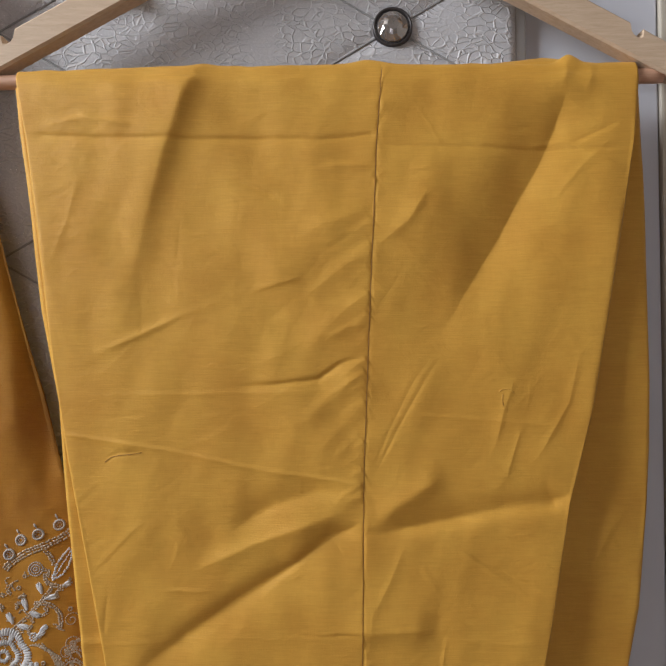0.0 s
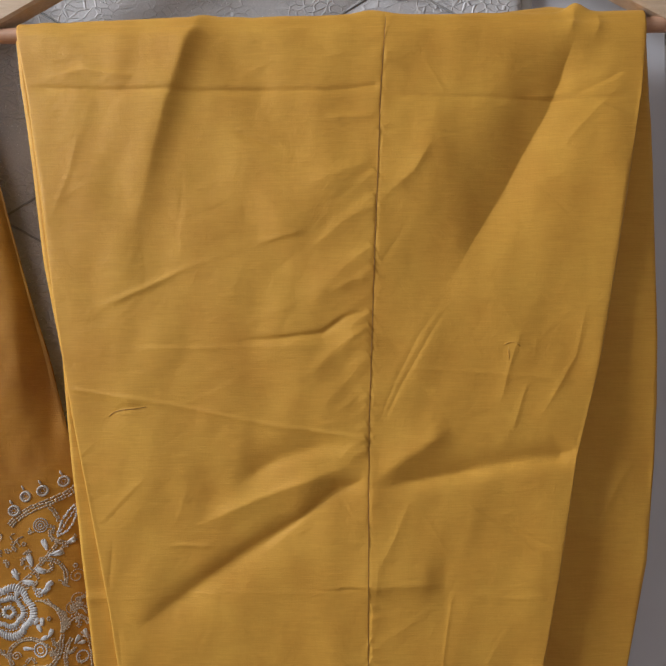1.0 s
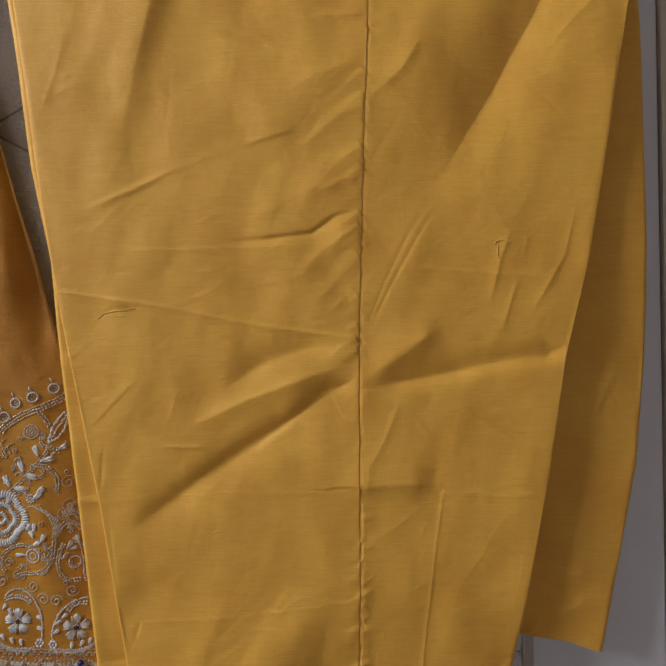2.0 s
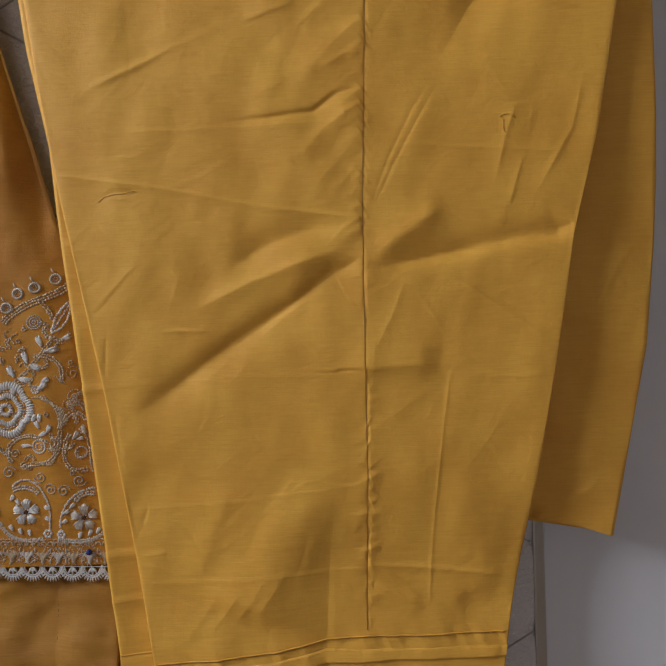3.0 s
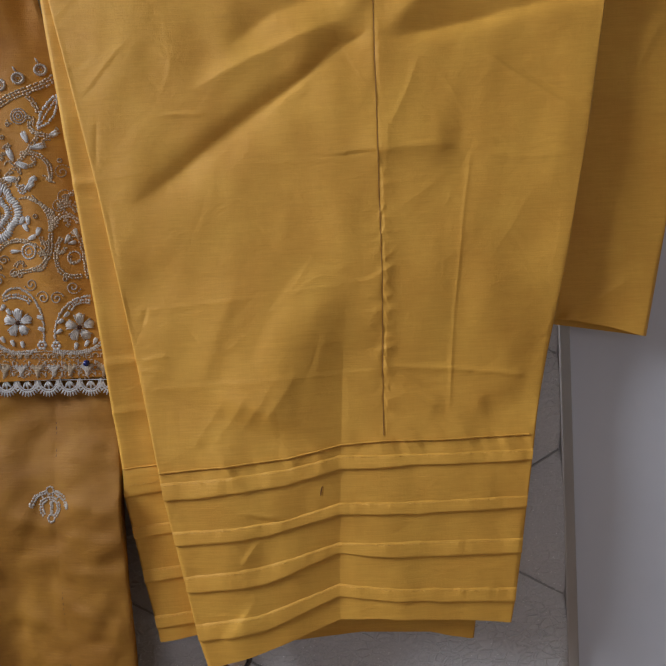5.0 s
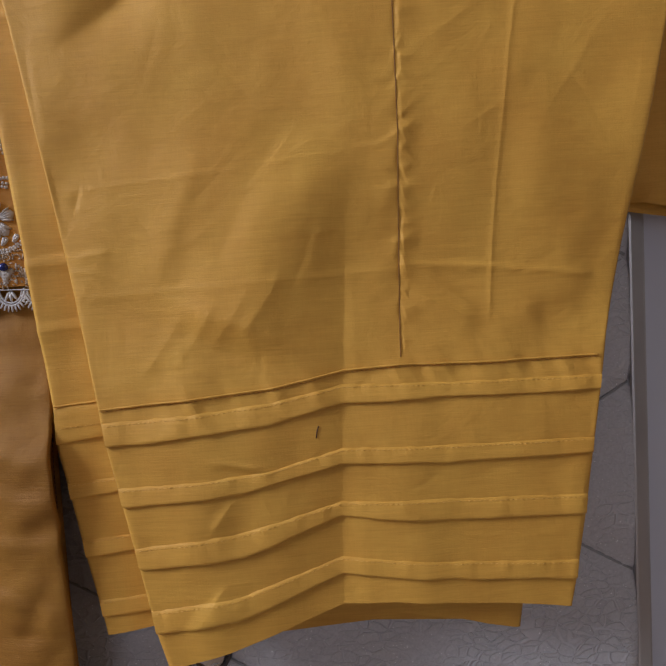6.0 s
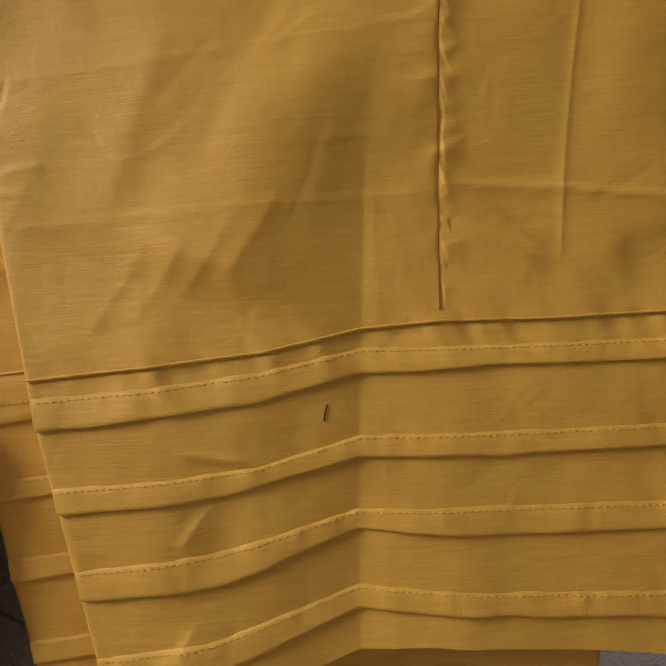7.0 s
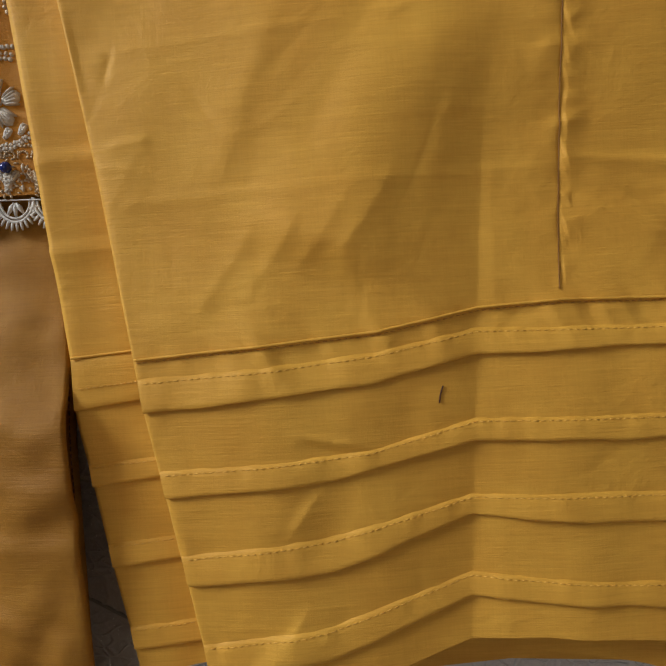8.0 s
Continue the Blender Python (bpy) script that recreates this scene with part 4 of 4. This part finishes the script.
part("body", plain_tube(tunic_left, tunic_right, lambda x: 1.0098 + 0 * x, tunic_relief, TUNIC_Y, 0.0262, 1.517, 300, 260), KURTA_CLOTH, tunic)


def under_right(z):
    return line(z, (0.5, -0.126), (0.86, -0.1335), (0.92, -0.1348), (0.966, -0.1375), (1.0, -0.1435), (1.03, -0.150), (1.15, -0.172), (1.25, -0.196), (1.36, -0.225), (1.5, -0.25))


def under_left(z):
    return -0.690 - under_right(z)


def under_relief(x, z):
    d = 0.0024 * smooth_noise(95, x, z, 0.022, 0.12) + 0.0011 * smooth_noise(96, x + 0.4 * z, z - 0.5 * x, 0.012, 0.010)
    d = d + ease((1.0 - z) / 0.075) * (0.014 + 0.008 * ease((x + 0.185) / 0.05))  # the loose edge swings forward below the lace
    for a, b in ((0.944, 0.937), (0.925, 0.921), (0.903, 0.905), (0.884, 0.874), (0.968, 0.962), (0.858, 0.862)):
        fold(d, x, z, 0.0012, 0.0012, 0.0045, (-0.170, a), (-0.155, (a + b) / 2 + 0.001), (-0.137, b), ends=(0.15, 0.15))
    for a, b in ((0.935, 0.925), (0.905, 0.912), (0.880, 0.866), (0.960, 0.950)):
        fold(d, x, z, 0.0014, 0.004, 0.006, (-0.205, a), (-0.190, (a + b) / 2 + 0.002), (-0.172, b))
    fold(d, x, z, -0.0045, 0.010, 0.010, (-0.205, 0.97), (-0.207, 0.86), (-0.21, 0.7), ends=(0.3, 0))
    s = x - line(z, (0.5, -0.168), (0.866, -0.1735), (0.994, -0.1765), (1.2, -0.18))
    d += -0.0006 * np.exp(-np.abs(s) / 0.0008) + 0.0009 * np.exp(-np.abs(s) / 0.004) * smooth_noise(97, x, z, 0.02, 0.008)
    d += np.where(s > 0, 0.0006 * smooth_noise(98, x * 0.3, z, 0.02, 0.010), 0)
    return d


under = thing("under_tunic", "plain mustard under tunic with a small embroidered motif", "tunic")
part("front_panel", plain_tube(under_left, under_right, lambda x: 0.52 + 0 * x, under_relief, 0.0170, 0.0190, 1.49, 420, 240, thin=True), UNDER_CLOTH_SHADED, under)
def behind_relief(x, z):
    return ease((1.0 - z) / 0.075) * (0.004 + 0.012 * ease((x + 0.162) / 0.018)) + 0.0008 * smooth_noise(99, x, z, 0.02, 0.03)


part("back_panel", plain_tube(lambda z: under_left(z) - 0.004, lambda z: under_right(z) - line(z, (0.86, 0.0055), (0.92, 0.0040), (0.966, 0.0018), (1.0, 0.0015)), lambda x: 0.515 + 0 * x, behind_relief, 0.0235, 0.0250, 1.48, 240, 120, thin=True), UNDER_CLOTH_SHADED, under)


def on_under(x, z):
    return 0.0170 - under_relief(np.atleast_1d(x), np.atleast_1d(z))


sz = np.linspace(0.995, 0.80, 60)
part("topstitching", dashes(np.stack([line(sz, (0.8, -0.1722), (0.866, -0.1735), (0.994, -0.1765)), sz], 1), 0.0030, 0.0022, 0.00022, on_under), DARK_THREAD, under, "brown side stitching")
part("topstitching", dashes(np.stack([under_right(sz) - line(sz, (0.86, 0.0072), (0.92, 0.0057), (0.966, 0.0035), (1.0, 0.003)), sz], 1), 0.0022, 0.0015, 0.0002, lambda x, z: 0.0232 - behind_relief(x, z)), DARK_THREAD, under, "brown edge stitching")


# ---- embroidery: short padded stitches laid on the cloth ----
BALL_A = np.linspace(0, 2 * np.pi, 8, endpoint=False)


def pad(x, y, z, turn, long, wide, high):
    """One raised stitch: a low oval dome turned by an angle."""
    c, s = math.cos(turn), math.sin(turn)
    rows = []
    for r, h in ((1.0, -0.15), (0.85, 0.55), (0.45, 0.92), (0.05, 1.0)):
        u, v = r * long / 2 * np.cos(BALL_A), r * wide / 2 * np.sin(BALL_A)
        rows.append((x + c * u - s * v, np.full(8, y - h * high), z + s * u + c * v))
    R = np.array(rows)
    return grid(R[:, 0], R[:, 1], R[:, 2], True)


class Motif:
    """Collects stitches in the cloth's own chart: u to the right and v downwards, in quarter millimetres."""

    def __init__(self, spot, y_of):
        self.spot, self.y_of, self.bits = spot, y_of, []

    def stitch(self, u, v, turn, long, wide, high=2.2):
        x, z = self.spot(u, v)
        self.bits.append(pad(x, float(np.ravel(self.y_of(x, z))[0]), z, radians(turn), long * 0.00025, wide * 0.00025, high * 0.00025))

    def chain(self, points, step=4.5, wide=2.6, rows=1, gap=4.0):
        step, wide, gap = step * 1.15, wide * 1.25, gap * 1.1
        p = np.array(points, float)
        n = max(2, len(p))
        t = np.linspace(0, 1, 40)
        k = np.linspace(0, 1, n)
        if n > 2:
            fit = np.polyfit(k, p, min(3, n - 1))
            q = sum(fit[i][None] * t[:, None] ** (len(fit) - 1 - i) for i in range(len(fit)))
        else:
            q = p[0] + (p[1] - p[0]) * t[:, None]
        run = np.r_[0, np.cumsum(np.hypot(*np.diff(q, axis=0).T))]
        for s in np.arange(0, run[-1], step):
            a = np.array([np.interp(s, run, q[:, 0]), np.interp(s, run, q[:, 1])])
            b = np.array([np.interp(s + 2, run, q[:, 0]), np.interp(s + 2, run, q[:, 1])])
            e = b - a if np.hypot(*(b - a)) > 0.1 else np.array([1.0, 0.0])
            e = e / np.hypot(*e)
            turn = -math.degrees(math.atan2(e[1], e[0]))
            for r in range(rows):
                o = (r - (rows - 1) / 2) * gap
                self.stitch(a[0] - e[1] * o + random.uniform(-1.1, 1.1), a[1] + e[0] * o + random.uniform(-1.1, 1.1), turn + random.uniform(-30, 30), step * random.uniform(0.9, 1.3), wide * random.uniform(0.9, 1.3))

    def leaf(self, u, v, turn, long, wide, strands=7):
        """Satin stitch leaf: two smooth padded halves beside a vein, with slanting strands over them."""
        a = radians(turn)
        for side in (-1, 1):
            self.stitch(u - side * 0.2 * wide * math.sin(a), v - side * 0.2 * wide * math.cos(a), turn + 7 * side, long, wide * 0.62, 3.4)
        for k in range(strands):
            f = (k + 0.5) / strands
            w = wide * math.sin(math.pi * min(0.97, f * 0.85 + 0.12))
            du = (f - 0.5) * long
            self.stitch(u + math.cos(a) * du, v - math.sin(a) * du, turn + 62, max(2.0, w * 0.95), long / strands * 1.1, 3.9)

    def ring(self, u, v, radius, count, long=4.5, wide=2.8, outwards=False, start=0, end=360, high=2.4):
        for k in range(count):
            w = start + (end - start) * k / max(1, count - (0 if end - start == 360 else 1))
            self.stitch(u + radius * math.cos(radians(w)), v - radius * math.sin(radians(w)), w + (0 if outwards else 90), long, wide, high)

    def flower(self, u, v, radius, petals=5):
        for k in range(petals):
            w = 360 * k / petals + 20
            pu, pv = u + 0.60 * radius * math.cos(radians(w)), v - 0.60 * radius * math.sin(radians(w))
            self.stitch(pu, pv, w, radius * 0.84, radius * 0.60, 4)
            for f in (-21, -10, 0, 10, 21):
                self.stitch(u + 0.62 * radius * math.cos(radians(w + f)), v - 0.62 * radius * math.sin(radians(w + f)), w + f, radius * 0.68, radius * 0.13, 5)
        self.ring(u, v, radius * 0.22, 7, 5, 4, high=5)

    def scroll(self, u, v, radius, turn=0, flip=1):
        for k in range(26):
            w = radians(turn) + flip * k * 0.36
            r = radius * (1 - k / 30)
            self.stitch(u + r * math.cos(w), v - r * math.sin(w), math.degrees(w) + 90, 4.6, 3.0, 2.2)

    def sew(self, name, mat, parent, label=""):
        if self.bits:
            part(name, joined(*self.bits), mat, parent, label)


def tunic_spot(u, v):
    return (-0.18805 + 0.0002513 * u + -0.0000148 * v, 1.31918 + -0.0000098 * u + -0.0002501 * v)


def motif():
    return Motif(tunic_spot, tunic_y)


# tall spray with seed rings
for u, v in ((27, 588), (66, 574), (110, 553), (2, 622)):
    m = motif()
    m.ring(u, v, 11, 16, 7, 6.5, high=3.6)
    m.ring(u, v, 5, 6, 4, 3)
    m.stitch(u - 8, v - 20, 120, 14, 5, 3)
    m.sew("embroidered_ring", CREAM, tunic)
m = motif()
m.chain([(-4, 655), (45, 616), (100, 592), (148, 558)], 6, 4, 3, 6)
m.chain([(85, 612), (100, 630), (107, 650)], 5, 4, 2, 5)
m.chain([(110, 690), (95, 715), (60, 760), (20, 800)], 5, 4, 2, 5)
m.chain([(70, 735), (112, 742), (130, 768), (130, 800)], 5, 4, 2, 5)
m.chain([(88, 668), (100, 690), (138, 696)], 5, 4, 2, 5)
m.sew("chain_stitch", GOLD, tunic, "antique gold chain stitch")
m = motif()
for r, k in ((4, 6), (10, 13), (16, 20)):
    m.ring(66, 655, r, k, 5, 4)
m.sew("embroidered_rosette", CREAM, tunic)
m = motif()
m.chain([(107, 680), (112, 650), (126, 622), (143, 606)], 4, 5, 1)
m.chain([(107, 680), (130, 664), (140, 640), (143, 606)], 4, 5, 1)
m.chain([(112, 670), (124, 648), (138, 618)], 5, 3, 1)
m.sew("embroidered_leaf", WHITE, tunic)
for u, v, turn, long in ((79, 700, 115, 28), (105, 721, 10, 30), (47, 738, 112, 30), (72, 760, 335, 28), (14, 772, 118, 30), (46, 790, 350, 30), (95, 792, 30, 20),
                         (138, 692, 20, 20), (88, 806, 40, 26), (20, 815, 80, 24)):
    m = motif()
    m.leaf(u, v, turn, long, 13)
    m.sew("embroidered_leaf", WHITE, tunic)
for u, v in ((155, 775), (160, 830), (150, 850)):
    m = motif()
    m.scroll(u, v, 17, 40)
    m.sew("embroidered_scroll", GOLD, tunic, "antique gold scroll")
# large rose at the middle of the border
m = motif()
for r, wide, long, n in ((56, 7, 21, 62), (33, 6, 15, 40), (12, 6, 12, 14)):
    for k in range(n):
        w = 360 * k / n
        lobe = 0.92 + 0.15 * abs(math.cos(radians(2.5 * w)))
        m.stitch(2 + r * lobe * math.cos(radians(w)), 862 - r * lobe * math.sin(radians(w)), w + random.uniform(-8, 8), long * lobe, wide, 4)
m.ring(2, 862, 44, 34, 6, 3)
m.sew("embroidered_rose", WHITE, tunic)
m = motif()
m.ring(73, 813, 9, 9, 6, 5)
m.ring(73, 813, 3, 4, 4, 4)
m.leaf(90, 800, 50, 22, 10)
m.sew("embroidered_bud", WHITE, tunic)
m = motif()
for k in range(5):
    m.chain([(66 + 7 * k, 832 - k), (100 + 6 * k, 840 + 3 * k), (124 + 4 * k, 868), (128 + 2 * k, 905)], 5.5, 3.5, 1)
m.chain([(150, 850), (175, 845), (188, 865)], 5, 4, 3, 6)
m.chain([(145, 880), (165, 868), (190, 885)], 5, 4, 2, 6)
m.sew("chain_stitch", GOLD, tunic, "antique gold chain stitch")
for u, v, turn in ((78, 896, 120), (70, 880, 60), (92, 918, 20), (106, 905, 70), (84, 880, 90)):
    m = motif()
    m.leaf(u, v, turn, 20, 11, 5)
    m.sew("embroidered_leaf", WHITE, tunic)
# paisley
m = motif()
m.chain([(18, 985), (10, 950), (45, 925), (100, 938)], 5, 4, 2, 5)
m.chain([(100, 938), (118, 955), (118, 985), (85, 985)], 5, 4, 1)
m.chain([(42, 1000), (80, 990), (118, 975), (132, 905)], 5, 4, 2, 5)
m.scroll(25, 966, 11)
m.scroll(47, 996, 10, 90)
m.sew("embroidered_paisley", GOLD, tunic, "antique gold paisley outline")
m = motif()
m.ring(83, 948, 16, 18, 6, 5)
m.ring(83, 948, 8, 9, 5, 4)
m.leaf(52, 947, 180, 26, 8)
m.sew("embroidered_eye", WHITE, tunic)
# right hand sprig
m = motif()
m.chain([(152, 920), (142, 960), (155, 995), (196, 1002)], 5, 4, 2, 5)
m.chain([(176, 905), (196, 935), (204, 980), (212, 1010)], 5, 4, 2, 5)
m.sew("chain_stitch", GOLD, tunic, "antique gold chain stitch")
m = motif()
m.ring(180, 962, 13, 14, 6, 4)
m.leaf(166, 922, 60, 22, 10)
m.leaf(184, 908, 110, 22, 9)
m.leaf(176, 930, 10, 18, 9)
m.sew("embroidered_bud", CREAM, tunic)
# mirrored scrolls, stems and two flowers
for u, v, turn, flip in ((85, 1020, 200, 1), (112, 1050, 160, -1), (143, 1052, 20, 1), (178, 1028, 340, -1), (12, 1010, 30, 1)):
    m = motif()
    m.scroll(u, v, 15, turn, flip)
    m.sew("embroidered_scroll", CREAM, tunic)
m = motif()
m.chain([(20, 1045), (60, 1030), (100, 1070), (108, 1150)], 4, 4.5, 1)
m.chain([(212, 1048), (170, 1062), (142, 1100), (138, 1150)], 4, 4.5, 1)
m.chain([(22, 1052), (55, 1046), (85, 1062)], 5, 4, 2, 6)
m.chain([(210, 1060), (185, 1062), (170, 1078)], 5, 4, 2, 6)
m.chain([(-10, 1130), (30, 1168), (95, 1166)], 4, 4.5, 2, 4)
m.chain([(244, 1140), (205, 1170), (130, 1168)], 4, 4.5, 2, 4)
m.sew("embroidered_stem", CREAM, tunic)
for u, v, mat in ((53, 1105, WHITE), (190, 1117, CREAM), (-40, 1110, WHITE)):
    m = motif()
    m.flower(u, v, 33)
    m.sew("embroidered_flower", mat, tunic)
    m = motif()
    m.ring(u, v, 3, 5, 6, 5, high=6)
    m.sew("flower_centre", DARK_THREAD, tunic, "dark bead centre")
for u, v, turn in ((103, 1094, 150), (105, 1120, 150), (150, 1103, 30), (146, 1125, 30), (163, 1088, 40), (18, 1142, 120), (40, 1150, 110), (62, 1153, 100),
                   (205, 1153, 60), (223, 1148, 60), (182, 1158, 80), (20, 1070, 60), (33, 1080, 120)):
    m = motif()
    m.leaf(u, v, turn, 16, 9, 4)
    m.sew("embroidered_leaf", WHITE, tunic)
for u, v in ((106, 1155), (138, 1157)):
    m = motif()
    m.ring(u, v, 8, 6, 9, 7)
    m.stitch(u, v, 0, 5, 5, 4)
    m.sew("embroidered_rosette", WHITE, tunic)
for u, v in ((42, 672), (100, 872), (30, 700), (150, 750), (205, 870), (60, 1000), (162, 1010)):
    m = motif()
    m.ring(u, v, 4, 6, 5, 4)
    m.sew("sequin", GOLD, tunic, "small gold sequin")
# fine gold tendrils that fill the ground between the motifs
m = motif()
for k in range(70):
    u, v, w = random.uniform(-60, 235), random.uniform(640, 1010), random.uniform(0, 6.28)
    if u > 120 + (v - 560) * 0.22:
        continue
    r = random.uniform(7, 15)
    m.chain([(u, v), (u + r * math.cos(w), v + r * math.sin(w)), (u + 1.6 * r * math.cos(w + 0.8), v + 1.6 * r * math.sin(w + 0.8))], 4.2, 3.2, random.choice((1, 2, 2)), 4.2)
m.sew("tendril_stitching", GOLD, tunic, "fine antique gold tendril stitching")
# border band
m = motif()
for k in range(-14, 16):
    m.ring(16 * k, 1181, 6, 7, 5, 3.2, start=-10, end=190)
m.chain([(-230, 1172), (0, 1170), (255, 1168)], 4, 3, 1)
for k in range(620):
    m.stitch(random.uniform(-230, 250), random.uniform(1174, 1230), random.uniform(0, 180), random.uniform(4, 7), random.uniform(2.4, 3.6), 1.6)
m.sew("border_stitching", GOLD, tunic, "pale gold looped border stitching")
for k in range(-6, 7):
    u = 20 + 37 * k
    m = motif()
    m.leaf(u, 1212, 90, 26, 12, 5)
    m.leaf(u - 8, 1206, 120, 18, 7, 4)
    m.leaf(u + 8, 1206, 60, 18, 7, 4)
    m.ring(u, 1222, 4, 5, 4, 3)
    m.sew("border_motif", (GOLD, CREAM)[k % 2], tunic)
    m = motif()
    m.ring(u + 18, 1207, 5, 7, 4, 3)
    m.stitch(u + 18, 1195, 90, 12, 4)
    m.stitch(u + 18, 1220, 90, 10, 4)
    m.sew("border_sprig", CREAM, tunic)


# white lace edging
def scallop(u):
    c = np.array(tunic_spot(u, 1235))
    y = TUNIC_Y + 0.0010
    q = 0.00025

    def at(r, a, squash=1.12):
        return (c[0] + r * q * math.cos(a), y, c[1] + squash * r * q * math.sin(a))

    w = np.linspace(np.pi, 2 * np.pi, 18)
    out = [tube([at(r, a) for a in w], thick * q, 6) for r, thick in ((23, 2.0), (19, 1.6))]
    for a in np.linspace(np.pi * 1.08, np.pi * 1.92, 13):
        out.append(tube([at(s, a) for s in (23, 28, 33)], [1.6 * q, 2.0 * q, 1.1 * q], 6))
    for a in (1.30, 1.5, 1.70):
        out.append(tube([at(2, a * np.pi), at(9, a * np.pi), at(18, a * np.pi)], [1.4 * q, 3.4 * q, 1.4 * q], 6))
    for side in (-23.7, 23.7):
        out.append(tube([(c[0] + side * q, y, c[1] + 3 * q), (c[0] + side * q, y, c[1] - 6 * q), (c[0] + side * q, y, c[1] - 12 * q)], [2.6 * q, 2.2 * q, 1.4 * q], 6))
    part("lace_scallop", joined(*out), WHITE, tunic, "white crochet lace")


for k in range(-8, 7):
    scallop(20 + 47.5 * k)
lace_a, lace_b = tunic_spot(-400, 1234), tunic_spot(262, 1234)
part("lace_heading", tube([(x, TUNIC_Y + 0.0004, lace_a[1] + (lace_b[1] - lace_a[1]) * k / 39) for k, x in enumerate(np.linspace(lace_a[0], lace_b[0], 40))], 0.00025, 6), WHITE, tunic, "white lace heading")
bx, bz = tunic_spot(207, 1196)
pin = thing("pin", "dressmaking pin with a round blue head stuck in the border", "pin")
bm = bmesh.new()
bmesh.ops.create_uvsphere(bm, u_segments=16, v_segments=10, radius=0.0018)
for v in bm.verts:
    v.co += Vector((bx, float(tunic_y(bx, bz)) - 0.0022, bz))
part("head", taken(bm), BLUE, pin, "blue glass head")
part("shank", tube([(bx, float(tunic_y(bx, bz)) - 0.0015, bz), (bx + 0.002, float(tunic_y(bx, bz)) + 0.001, bz + 0.001), (bx + 0.006, float(tunic_y(bx, bz)) + 0.004, bz + 0.002)], 0.0002, 5), STEEL, pin, "steel shank")

# small sprig on the layer under the lace
mx, mz = -0.1785, 0.9415


def under_spot(u, v):
    return mx + 0.00025 * u, mz - 0.00025 * v


m = Motif(under_spot, on_under)
for u, v, turn in ((0, -28, 90), (-12, -18, 140), (14, -18, 40)):
    m.ring(u, v, 8, 8, 6, 4.5)
m.ring(4, 32, 8, 8, 7, 6)
for s in (-1, 1):
    m.chain([(s * 12, -22), (s * 32, -14), (s * 45, 8)], 5, 4, 2, 5)
    m.chain([(s * 10, -8), (s * 22, 4), (s * 16, 26)], 5, 4, 2, 5)
    m.stitch(s * 45, 4, 90 - 20 * s, 14, 8, 3)
m.chain([(2, -12), (3, 8), (4, 24)], 4, 4, 2, 4)
m.sew("embroidered_sprig", CREAM, under, "small cream embroidered sprig")
